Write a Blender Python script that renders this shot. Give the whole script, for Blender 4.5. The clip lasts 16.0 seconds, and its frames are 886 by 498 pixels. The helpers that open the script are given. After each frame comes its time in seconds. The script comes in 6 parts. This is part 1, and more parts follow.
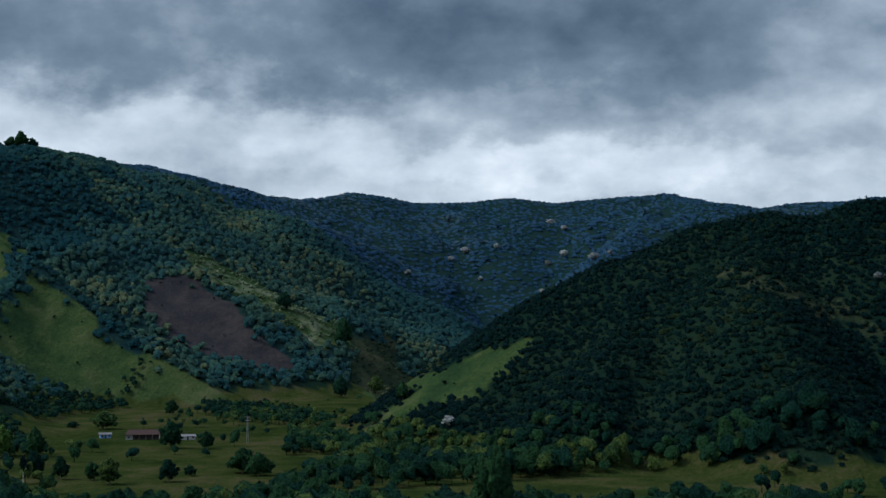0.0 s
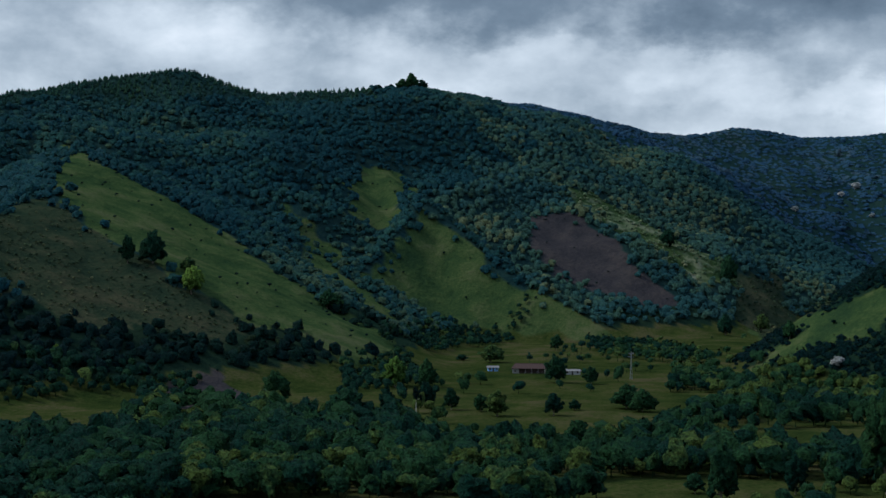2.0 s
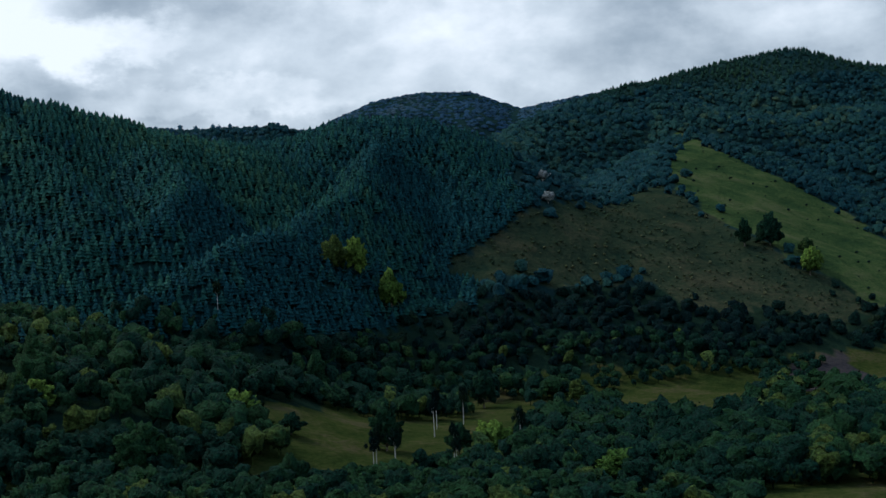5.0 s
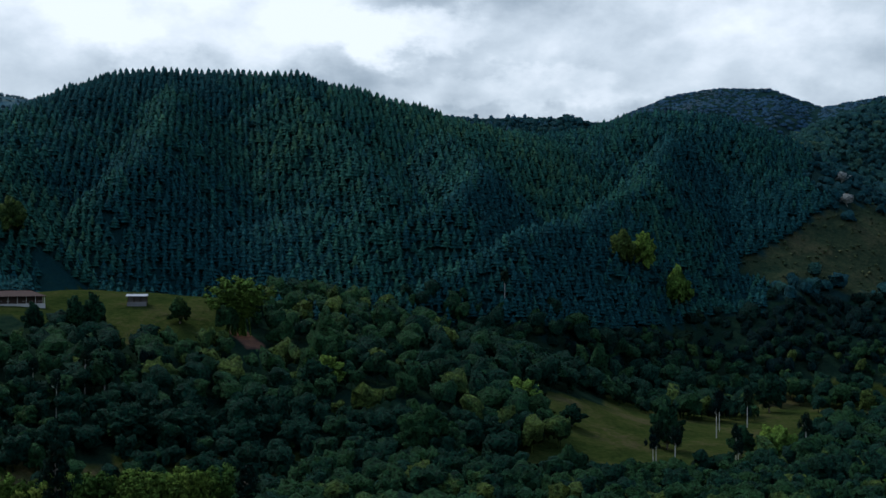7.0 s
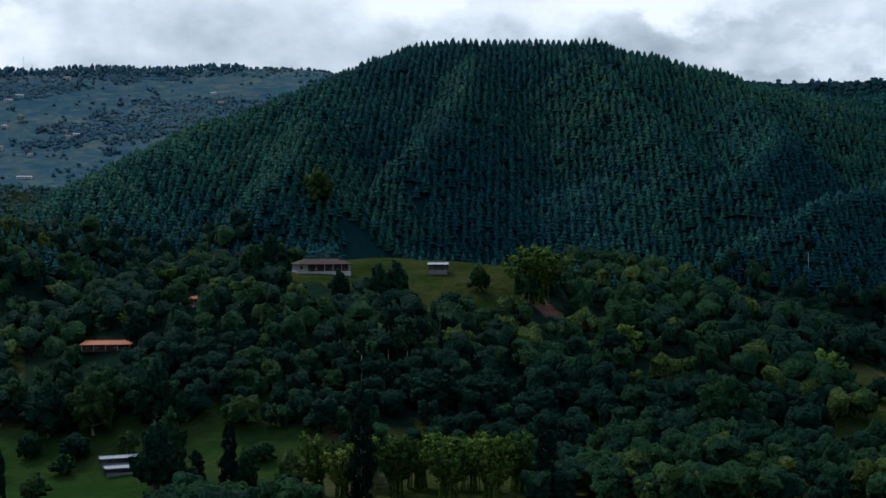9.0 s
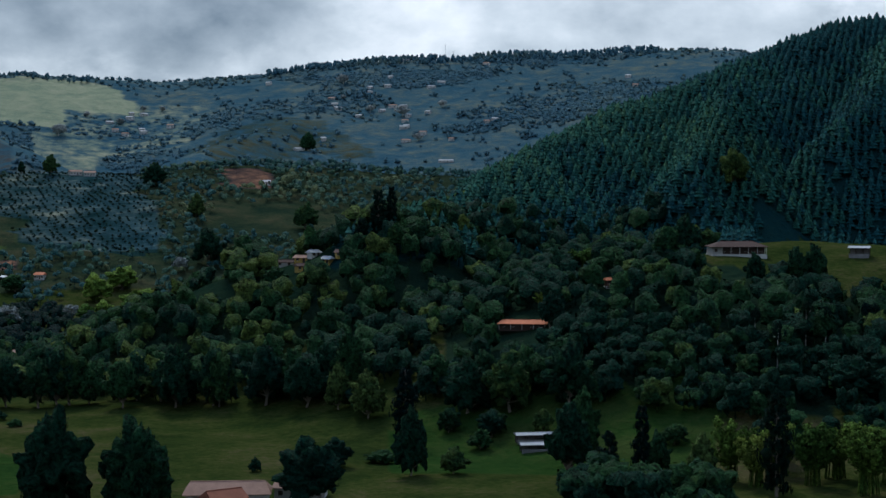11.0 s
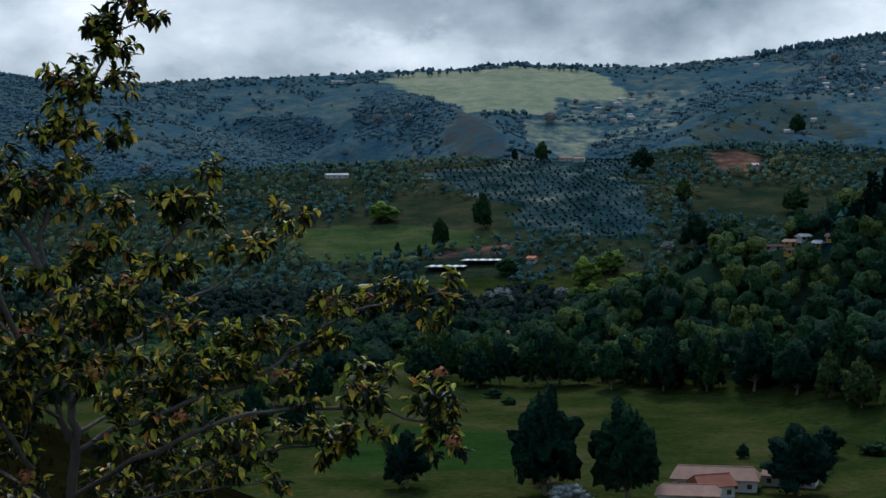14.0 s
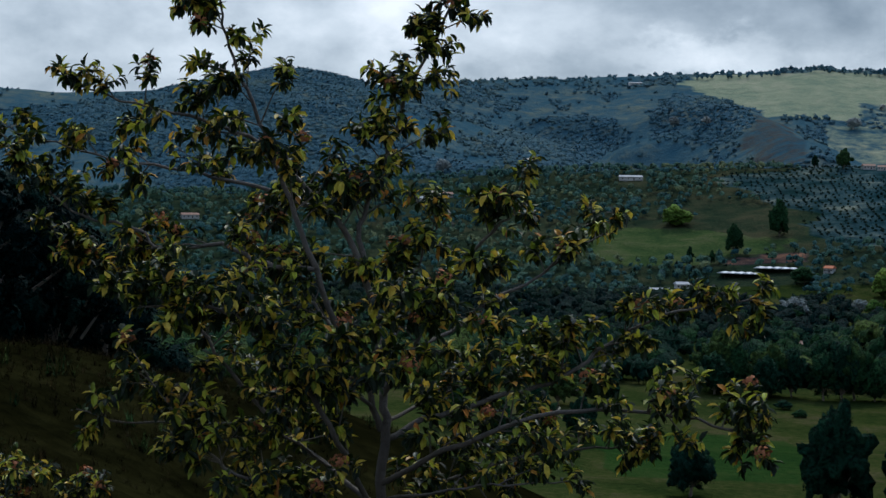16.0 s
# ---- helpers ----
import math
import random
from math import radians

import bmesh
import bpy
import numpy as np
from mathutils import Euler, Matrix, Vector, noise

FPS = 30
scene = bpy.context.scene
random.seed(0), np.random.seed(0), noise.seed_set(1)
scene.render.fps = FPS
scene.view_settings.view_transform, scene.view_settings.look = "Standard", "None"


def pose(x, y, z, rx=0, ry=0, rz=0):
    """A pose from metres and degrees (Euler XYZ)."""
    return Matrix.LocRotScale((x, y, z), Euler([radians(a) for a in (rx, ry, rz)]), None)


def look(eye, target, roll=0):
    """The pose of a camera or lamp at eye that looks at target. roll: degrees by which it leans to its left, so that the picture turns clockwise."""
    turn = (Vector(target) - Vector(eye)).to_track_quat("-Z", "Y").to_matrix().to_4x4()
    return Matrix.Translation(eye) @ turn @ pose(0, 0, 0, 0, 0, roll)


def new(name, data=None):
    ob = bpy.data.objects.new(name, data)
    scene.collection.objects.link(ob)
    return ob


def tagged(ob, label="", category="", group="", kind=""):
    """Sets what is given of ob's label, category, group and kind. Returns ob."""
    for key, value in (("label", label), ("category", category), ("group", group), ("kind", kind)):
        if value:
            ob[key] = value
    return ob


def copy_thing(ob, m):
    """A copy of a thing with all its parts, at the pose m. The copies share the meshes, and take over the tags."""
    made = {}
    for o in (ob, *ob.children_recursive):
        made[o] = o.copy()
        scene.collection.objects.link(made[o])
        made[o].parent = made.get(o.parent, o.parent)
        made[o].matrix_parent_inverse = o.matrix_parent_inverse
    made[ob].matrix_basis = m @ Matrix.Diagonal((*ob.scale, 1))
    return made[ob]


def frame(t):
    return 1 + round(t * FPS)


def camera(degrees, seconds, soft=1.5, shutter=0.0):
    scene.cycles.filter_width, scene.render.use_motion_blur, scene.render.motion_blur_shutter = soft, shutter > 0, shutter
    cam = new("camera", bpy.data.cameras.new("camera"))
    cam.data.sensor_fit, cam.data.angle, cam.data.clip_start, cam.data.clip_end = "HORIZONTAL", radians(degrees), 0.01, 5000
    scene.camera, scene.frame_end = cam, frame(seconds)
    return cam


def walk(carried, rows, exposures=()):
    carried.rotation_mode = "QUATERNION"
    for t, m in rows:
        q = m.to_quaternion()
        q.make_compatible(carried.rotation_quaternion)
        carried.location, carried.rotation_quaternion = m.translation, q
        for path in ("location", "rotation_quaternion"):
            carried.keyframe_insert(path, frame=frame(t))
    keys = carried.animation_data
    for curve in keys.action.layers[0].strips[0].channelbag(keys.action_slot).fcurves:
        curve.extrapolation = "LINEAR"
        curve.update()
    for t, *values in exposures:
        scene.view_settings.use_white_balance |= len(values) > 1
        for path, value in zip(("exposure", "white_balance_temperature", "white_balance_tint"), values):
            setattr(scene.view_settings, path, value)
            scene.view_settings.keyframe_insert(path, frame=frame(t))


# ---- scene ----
# Camera: turned by hand on a hillside, the phone held half a metre out from the turning point.
EYE = 72.0
ARM = 0.5
cam = camera(32.15, 16.0, soft=1.5)
PATH = [(0, 0.00, 2.45, -0.10), (0.5, 3.04, 1.15, -0.04), (1, 6.22, 0.81, 0.17), (1.5, 10.47, 0.37, -0.04), (2, 14.21, 0.10, 0.12), (2.5, 16.83, 0.21, 0.19), (3, 21.49, -0.15, 0.95), (3.5, 24.64, 0.13, -0.54), (4, 29.80, -0.64, -1.40), (4.2, 31.53, -0.55, -1.93), (6.3, 43.76, -0.14, -0.20), (6.5, 44.85, -0.17, 0.05), (7, 47.61, -0.16, 0.23), (7.5, 51.46, -0.44, 0.26), (8, 54.04, -0.93, 0.04), (8.5, 58.11, -0.89, 0.83), (9, 58.67, -1.35, 0.07), (9.5, 64.29, -1.41, 0.07), (9.7, 66.09, -1.42, 0.41), (11.8, 79.25, -1.79, -0.36), (12, 80.90, -1.66, -0.17), (12.5, 84.92, -1.82, 0.30), (13, 87.56, -1.70, 0.22), (13.5, 89.54, -2.02, -0.01), (14, 92.01, -2.50, -0.73), (14.5, 94.48, -2.67, -0.33), (15, 97.55, -2.69, 0.19), (15.5, 100.88, -3.00, 0.73), (16, 102.83, -2.49, 0.94)]


def held(turn, tilt, lean):
    a = radians(turn)
    return pose(ARM * math.cos(a), ARM * math.sin(a), EYE, 90 + tilt, 0, turn - 90) @ pose(0, 0, 0, 0, 0, lean)


walk(cam, [(t, held(a, p, r)) for t, a, p, r in PATH], exposures=[(0, 0.0, 5650, 8), (16, 0.0, 5650, 8)])

# ---- sky and sun: broken cloud, the sun high behind the plantation hill ----
SUN_TURN, SUN_HEIGHT = 90.0, 46.0


def nd(tree, kind, **ins):
    """A node; keyword inputs by socket name (spaces as _) or iN by index; a tuple (node, output) links."""
    n = tree.nodes.new(kind)
    for k, v in ins.items():
        if k.startswith("set_"):
            setattr_plain(n, k[4:], v)
            continue
        s = n.inputs[int(k[1:])] if k[0] == "i" and k[1:].isdigit() else n.inputs[k.replace("_", " ")]
        if isinstance(v, bpy.types.NodeSocket):
            tree.links.new(v, s)
        else:
            s.default_value = v
    return n


def setattr_plain(n, key, v):
    if key == "operation":
        n.operation = v
    elif key == "blend":
        n.data_type, n.blend_type = "RGBA", v
    elif key == "dims":
        n.noise_dimensions = v
    elif key == "attr":
        n.attribute_name = v
    elif key == "feature":
        n.feature = v


def mth(tree, op, a, b=0.0, c=0.0):
    return nd(tree, "ShaderNodeMath", set_operation=op, i0=a, i1=b, i2=c).outputs[0]


def mix(tree, fac, a, b, blend="MIX"):
    return nd(tree, "ShaderNodeMix", set_blend=blend, i0=fac, i6=a, i7=b).outputs[2]


def ramp(tree, v, *stops):
    n = nd(tree, "ShaderNodeValToRGB", i0=v)
    e = n.color_ramp.elements
    while len(e) < len(stops):
        e.new(0.5)
    for k, (p, c) in zip(e, stops):
        k.position, k.color = p, (*c, 1) if len(c) == 3 else c
    return n.outputs[0]


def make_sky():
    w = bpy.data.worlds.new("cloudy_sky")
    w.use_nodes = True
    t = w.node_tree
    t.nodes.clear()
    sky = nd(t, "ShaderNodeTexSky")
    sky.sky_type, sky.sun_disc = "NISHITA", False
    sky.sun_elevation, sky.sun_rotation = radians(SUN_HEIGHT), radians(90 - SUN_TURN)
    co = nd(t, "ShaderNodeTexCoord").outputs["Generated"]
    xyz = nd(t, "ShaderNodeSeparateXYZ", i0=co)
    x, y, z = xyz.outputs
    az = mth(t, "MULTIPLY", mth(t, "ARCTAN2", y, x), 57.2958)
    el = mth(t, "MULTIPLY", mth(t, "ARCSINE", z), 57.2958)
    # clouds drawn out along the horizon
    p = nd(t, "ShaderNodeCombineXYZ", i0=mth(t, "MULTIPLY", az, 0.15), i1=mth(t, "MULTIPLY", el, 0.23), i2=3.1)
    big = nd(t, "ShaderNodeTexNoise", Vector=p.outputs[0], Scale=1.0, Detail=7.0, Roughness=0.52, Distortion=0.25).outputs[0]
    fine = nd(t, "ShaderNodeTexNoise", Vector=p.outputs[0], Scale=3.1, Detail=5.0, Roughness=0.55).outputs[0]
    v = mth(t, "ADD", mth(t, "MULTIPLY", mth(t, "SUBTRACT", big, 0.5), 0.85), mth(t, "MULTIPLY", mth(t, "SUBTRACT", fine, 0.5), 0.42))
    v = mth(t, "ADD", v, 0.66)
    puff = mth(t, "MULTIPLY", mth(t, "SUBTRACT", nd(t, "ShaderNodeTexNoise", Vector=p.outputs[0], Scale=2.3, Detail=7.0, Roughness=0.56).outputs[0], 0.5), 4.4)
    # cloud banks: turn, height, half widths, thickness (dark) or thinness (bright)
    for ca, ce, wa, we, amp in CLOUDS:
        da = mth(t, "DIVIDE", mth(t, "SUBTRACT", az, ca), wa)
        de = mth(t, "DIVIDE", mth(t, "SUBTRACT", mth(t, "ADD", el, puff), ce), we)
        r2 = mth(t, "ADD", mth(t, "MULTIPLY", da, da), mth(t, "MULTIPLY", de, de))
        g = mth(t, "EXPONENT", mth(t, "MULTIPLY", mth(t, "POWER", r2, 3.0), -1.0))
        v = mth(t, "ADD", v, mth(t, "MULTIPLY", g, amp))
    cloud = ramp(t, v, (0.0, (0.085, 0.118, 0.155)), (0.3, (0.19, 0.235, 0.28)), (0.55, (0.4, 0.445, 0.48)), (0.8, (0.70, 0.73, 0.74)), (1.0, (1.0, 0.99, 0.97)))
    blue = mix(t, 1.0, sky.outputs[0], (0.1, 0.1, 0.1, 1), "MULTIPLY")
    veil = nd(t, "ShaderNodeMapRange", Value=el, i1=14.0, i2=40.0, i3=0.95, i4=0.15).outputs[0]  # more blue gaps overhead
    lift = nd(t, "ShaderNodeMapRange", Value=el, i1=13.0, i2=60.0, i3=1.0, i4=2.3).outputs[0]  # an overcast sky is brightest overhead
    full = mix(t, 1.0, mix(t, veil, blue, cloud), nd(t, "ShaderNodeCombineColor", i0=lift, i1=lift, i2=lift).outputs[0], "MULTIPLY")
    bg = nd(t, "ShaderNodeBackground", Color=full, Strength=1.0)
    t.links.new(bg.outputs[0], nd(t, "ShaderNodeOutputWorld").inputs[0])
    scene.world = w


CLOUDS = [(9, 12.6, 24, 4.5, -0.36), (14, 10.5, 10, 2.4, -0.10), (-3, 9.3, 9, 2.8, -0.20), (-14, 9.5, 8, 4, -0.14), (-6, 5.6, 12, 0.9, 0.1), (11, 6.6, 7, 1.4, 0.08),
          (5, 6.9, 3, 0.8, 0.08), (24, 7.2, 9, 1.2, 0.03), (36, 8, 8, 3, 0.08), (56, 9, 6, 3, 0.36), (49, 8, 3, 1.2, 0.26), (45, 5.6, 5, 0.8, 0.14), (41, 7.2, 8, 2.2, 0.10), (66, 7.5, 7, 3, 0.14),
          (86, 6.6, 7.5, 2.4, -0.17), (76, 6.0, 3.5, 1.6, 0.2), (94, 4.9, 3, 0.8, 0.12), (102, 6.5, 5, 2, 0.16), (112, 5.5, 6, 2, 0.1)]
make_sky()
sun = new("sun", bpy.data.lights.new("sun", "SUN"))
sun.data.energy, sun.data.angle, sun.data.color = 2.1, radians(16), (1.0, 0.92, 0.76)
sh, sa = radians(SUN_HEIGHT), radians(SUN_TURN)
sun.matrix_world = look((0, 0, 0), (-math.cos(sh) * math.cos(sa), -math.cos(sh) * math.sin(sa), -math.sin(sh)))

# ---- materials ----
def material(name, rough=0.8, spec=0.3):
    m = bpy.data.materials.new(name)
    m.use_nodes = True
    b = m.node_tree.nodes["Principled BSDF"]
    b.inputs["Roughness"].default_value = rough
    b.inputs["Specular IOR Level"].default_value = spec
    return m, m.node_tree, b


def leafy(name, dark, light, dry, rough=0.8, grain=1.0):
    """Foliage: every tree has its own tone (its tint), with clumps and twigs; noise paints shade into hollows at leaf
    scale.
    """
    m, t, b = material(name, rough, 0.02)
    tint = nd(t, "ShaderNodeAttribute", set_attr="tint").outputs["Fac"]
    isl = nd(t, "ShaderNodeNewGeometry")
    obj = nd(t, "ShaderNodeObjectInfo").outputs["Random"]
    wood = mth(t, "GREATER_THAN", tint, 0.5)  # trees of a wood carry a tint of 1 to 2
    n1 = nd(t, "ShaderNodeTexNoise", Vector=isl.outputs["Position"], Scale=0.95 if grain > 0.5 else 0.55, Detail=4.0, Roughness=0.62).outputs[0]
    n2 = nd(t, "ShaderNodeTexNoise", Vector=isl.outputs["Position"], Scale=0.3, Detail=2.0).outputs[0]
    v = mth(t, "ADD", mth(t, "MULTIPLY", wood, mth(t, "SUBTRACT", tint, 1.0)), mth(t, "MULTIPLY", mth(t, "SUBTRACT", 1.0, wood), obj))
    v = mth(t, "ADD", v, mth(t, "MULTIPLY", mth(t, "SUBTRACT", n2, 0.5), 0.5))
    c = ramp(t, v, (0.0, dark), (0.3, dark), (0.62, light), (0.8, light), (1.0, dry))
    # darkened gaps and lightened clumps: shade put into the leaf colour by noise
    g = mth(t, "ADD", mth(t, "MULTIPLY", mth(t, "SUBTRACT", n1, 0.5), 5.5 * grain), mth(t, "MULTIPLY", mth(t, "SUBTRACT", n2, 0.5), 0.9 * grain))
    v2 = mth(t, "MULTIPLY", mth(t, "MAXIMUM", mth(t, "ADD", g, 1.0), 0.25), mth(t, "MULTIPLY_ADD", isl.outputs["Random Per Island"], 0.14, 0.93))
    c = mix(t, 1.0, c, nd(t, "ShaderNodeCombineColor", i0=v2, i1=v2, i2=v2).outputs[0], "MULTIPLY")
    t.links.new(c, b.inputs["Base Color"])
    bp = nd(t, "ShaderNodeBump", Strength=1.0, Distance=1.6, Height=n1)
    t.links.new(bp.outputs[0], b.inputs["Normal"])
    return m


def plain(name, col, rough=0.7, scale=2.0, var=0.35, metal=0.0, bump=0.2):
    m, t, b = material(name, rough, 0.12)
    b.inputs["Metallic"].default_value = metal
    co = nd(t, "ShaderNodeTexCoord").outputs["Object"]
    n1 = nd(t, "ShaderNodeTexNoise", Vector=co, Scale=scale, Detail=6.0, Roughness=0.6).outputs[0]
    n2 = nd(t, "ShaderNodeTexNoise", Vector=co, Scale=scale * 0.15, Detail=2.0).outputs[0]
    v = mth(t, "MULTIPLY_ADD", mth(t, "ADD", n1, n2), var, 1 - var)
    c = mix(t, 1.0, (*col, 1), nd(t, "ShaderNodeCombineColor", i0=v, i1=v, i2=v).outputs[0], "MULTIPLY")
    t.links.new(c, b.inputs["Base Color"])
    bp = nd(t, "ShaderNodeBump", Strength=bump, Distance=0.05, Height=n1)
    t.links.new(bp.outputs[0], b.inputs["Normal"])
    return m


# forest tone darkened to stand for cloud shade on the near hills
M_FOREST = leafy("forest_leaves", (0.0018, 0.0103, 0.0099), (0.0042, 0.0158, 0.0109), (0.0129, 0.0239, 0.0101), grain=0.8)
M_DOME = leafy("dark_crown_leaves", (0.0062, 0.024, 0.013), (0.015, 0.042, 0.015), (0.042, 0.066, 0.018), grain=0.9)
# wood tones hold blue haze in their colours, strongest in upland, head and far
M_UPPER = leafy("haze_tinted_upland_leaves", (0.0078, 0.0324, 0.0368), (0.0146, 0.0454, 0.0380), (0.0367, 0.0616, 0.0345), grain=0.5)
# lighter copy of the forest tone: sunlight, and haze, put into the colour
M_SUNNY = leafy("sun_haze_tinted_leaves", (0.0162, 0.0492, 0.0488), (0.0300, 0.0648, 0.0449), (0.0720, 0.0900, 0.0436), grain=0.5)
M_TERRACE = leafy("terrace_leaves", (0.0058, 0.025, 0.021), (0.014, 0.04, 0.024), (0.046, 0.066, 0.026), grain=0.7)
M_FAR = leafy("haze_tinted_far_leaves", (0.03, 0.075, 0.104), (0.043, 0.089, 0.107), (0.074, 0.11, 0.1), grain=0.3)
M_HEAD = leafy("haze_tinted_head_leaves", (0.0190, 0.0507, 0.0877), (0.0248, 0.0588, 0.0922), (0.0407, 0.0683, 0.0853), grain=0.3)
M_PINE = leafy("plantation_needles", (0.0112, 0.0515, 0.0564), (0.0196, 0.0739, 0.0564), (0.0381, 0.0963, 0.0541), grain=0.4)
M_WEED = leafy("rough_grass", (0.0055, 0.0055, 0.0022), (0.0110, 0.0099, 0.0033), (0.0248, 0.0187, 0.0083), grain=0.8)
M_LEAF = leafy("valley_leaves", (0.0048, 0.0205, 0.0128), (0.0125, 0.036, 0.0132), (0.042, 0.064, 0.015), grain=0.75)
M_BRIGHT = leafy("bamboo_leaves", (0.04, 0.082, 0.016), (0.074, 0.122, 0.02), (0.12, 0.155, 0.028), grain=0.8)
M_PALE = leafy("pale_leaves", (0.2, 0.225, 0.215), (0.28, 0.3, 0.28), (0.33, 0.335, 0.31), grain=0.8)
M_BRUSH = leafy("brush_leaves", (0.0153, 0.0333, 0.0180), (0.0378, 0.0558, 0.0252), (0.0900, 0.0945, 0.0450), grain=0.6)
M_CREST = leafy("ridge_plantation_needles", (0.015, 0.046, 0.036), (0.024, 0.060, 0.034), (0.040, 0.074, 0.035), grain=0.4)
# shrub tone lightened to stand for sun on the spur
M_SHRUB = leafy("sun_tinted_shrub_leaves", (0.050, 0.084, 0.040), (0.095, 0.125, 0.060), (0.16, 0.17, 0.09), grain=0.6)
M_TILE = plain("brown_roof_tiles", (0.055, 0.034, 0.028), 0.9, 6.0, 0.5)
M_ORANGE = plain("orange_roof_tiles", (0.42, 0.14, 0.065), 0.8, 4.0, 0.45)
M_BRICK = plain("brick_red_tiles", (0.20, 0.075, 0.045), 0.85, 3.0, 0.6)
M_CLAY = plain("weathered_clay_tiles", (0.27, 0.165, 0.12), 0.85, 3.0, 0.6)
M_ZINC = plain("zinc_sheet", (0.34, 0.35, 0.36), 0.7, 1.5, 0.45)
M_RUSTY = plain("weathered_sheet", (0.17, 0.165, 0.16), 0.8, 1.5, 0.5)
M_WHITE = plain("white_wall", (0.4250, 0.4165, 0.3910), 0.8, 1.0, 0.3)
M_YELLOW = plain("yellow_wall", (0.3575, 0.2470, 0.0650), 0.8, 1.0, 0.35)
M_BLUEWALL = plain("blue_wall", (0.16, 0.32, 0.55), 0.7, 1.0, 0.3)
M_DARK = plain("dark_wood", (0.05, 0.035, 0.028), 0.6, 4.0, 0.4)
M_PLASTIC = plain("white_plastic_sheet", (0.62, 0.63, 0.64), 0.6, 0.6, 0.4)
M_STEEL = plain("galvanised_steel", (0.35, 0.36, 0.37), 0.5, 3.0, 0.3, 0.6)
M_BARK = plain("bark", (0.16, 0.135, 0.11), 0.9, 3.0, 0.5)
M_PALEBARK = plain("pale_bark", (0.42, 0.40, 0.36), 0.9, 2.0, 0.4)


def ground_material():
    m, t, b = material("hill_ground", 1.0, 0.0)
    co = nd(t, "ShaderNodeTexCoord").outputs["Object"]
    n1 = nd(t, "ShaderNodeTexNoise", Vector=co, Scale=0.5, Detail=6.0, Roughness=0.65).outputs[0]
    n2 = nd(t, "ShaderNodeTexNoise", Vector=co, Scale=0.035, Detail=6.0, Roughness=0.62).outputs[0]
    n3 = nd(t, "ShaderNodeTexNoise", Vector=co, Scale=0.008, Detail=3.0).outputs[0]
    v = mth(t, "ADD", mth(t, "MULTIPLY", n1, 0.3), mth(t, "ADD", mth(t, "MULTIPLY", n2, 0.45), mth(t, "MULTIPLY", n3, 0.25)))
    grass = ramp(t, v, (0.40, (0.0123, 0.0219, 0.0060)), (0.47, (0.0218, 0.0329, 0.0083)), (0.53, (0.0355, 0.0424, 0.0121)), (0.60, (0.0582, 0.0512, 0.0242)))
    hill = ramp(t, v, (0.40, (0.0167, 0.0341, 0.0140)), (0.47, (0.0278, 0.0498, 0.0166)), (0.53, (0.0429, 0.0640, 0.0209)), (0.60, (0.0679, 0.0754, 0.0331)))
    # sunlight on far hill, spur, orchard and hamlet fields put into grass colour
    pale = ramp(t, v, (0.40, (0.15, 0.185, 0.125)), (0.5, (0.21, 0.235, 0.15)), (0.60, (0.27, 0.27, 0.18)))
    # bluish far slopes: distance haze mixed into the dry ground colour
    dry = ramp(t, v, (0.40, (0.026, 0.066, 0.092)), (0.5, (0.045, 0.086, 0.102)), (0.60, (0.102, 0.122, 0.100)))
    brush = ramp(t, v, (0.40, (0.0105, 0.0218, 0.0132)), (0.5, (0.0232, 0.0330, 0.0173)), (0.60, (0.0465, 0.0465, 0.0248)))
    soil = ramp(t, v, (0.40, (0.0197, 0.0201, 0.0217)), (0.5, (0.0325, 0.0297, 0.0304)), (0.60, (0.0492, 0.0423, 0.0379)))
    clay = ramp(t, v, (0.40, (0.09, 0.050, 0.036)), (0.5, (0.15, 0.078, 0.048)), (0.60, (0.22, 0.12, 0.07)))
    crop = ramp(t, v, (0.40, (0.0104, 0.0277, 0.0069)), (0.5, (0.0173, 0.0389, 0.0086)), (0.60, (0.0294, 0.0450, 0.0121)))
    floor = ramp(t, v, (0.40, (0.005, 0.016, 0.011)), (0.60, (0.014, 0.026, 0.014)))
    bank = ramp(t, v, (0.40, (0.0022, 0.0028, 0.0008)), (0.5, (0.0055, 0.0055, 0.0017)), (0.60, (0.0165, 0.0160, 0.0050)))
    # pine and wood floors take the same haze blue as the trees
    pine = ramp(t, v, (0.40, (0.0040, 0.0208, 0.0240)), (0.60, (0.0096, 0.0288, 0.0256)))
    wood = ramp(t, v, (0.40, (0.0067, 0.0218, 0.0235)), (0.60, (0.0151, 0.0319, 0.0252)))
    edge = mth(t, "MULTIPLY", mth(t, "SUBTRACT", n2, 0.5), 1.1)

    def weight(name):
        a = nd(t, "ShaderNodeAttribute", set_attr=name).outputs["Fac"]
        w = nd(t, "ShaderNodeMapRange", Value=mth(t, "ADD", a, edge), i1=0.3, i2=0.7)
        return w.outputs[0]

    c = mix(t, weight("grass"), floor, grass)
    c = mix(t, weight("wood"), c, wood)
    c = mix(t, weight("pine"), c, pine)
    c = mix(t, weight("hill"), c, hill)
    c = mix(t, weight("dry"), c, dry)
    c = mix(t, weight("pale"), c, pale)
    c = mix(t, weight("brush"), c, brush)
    c = mix(t, weight("crop"), c, crop)
    c = mix(t, weight("soil"), c, soil)
    c = mix(t, weight("clay"), c, clay)
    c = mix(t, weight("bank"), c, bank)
    t.links.new(c, b.inputs["Base Color"])
    b1 = nd(t, "ShaderNodeBump", Strength=0.7, Distance=9.0, Height=n2)
    bp = nd(t, "ShaderNodeBump", Strength=0.6, Distance=0.6, Height=n1, Normal=b1.outputs[0])
    t.links.new(bp.outputs[0], b.inputs["Normal"])
    return m

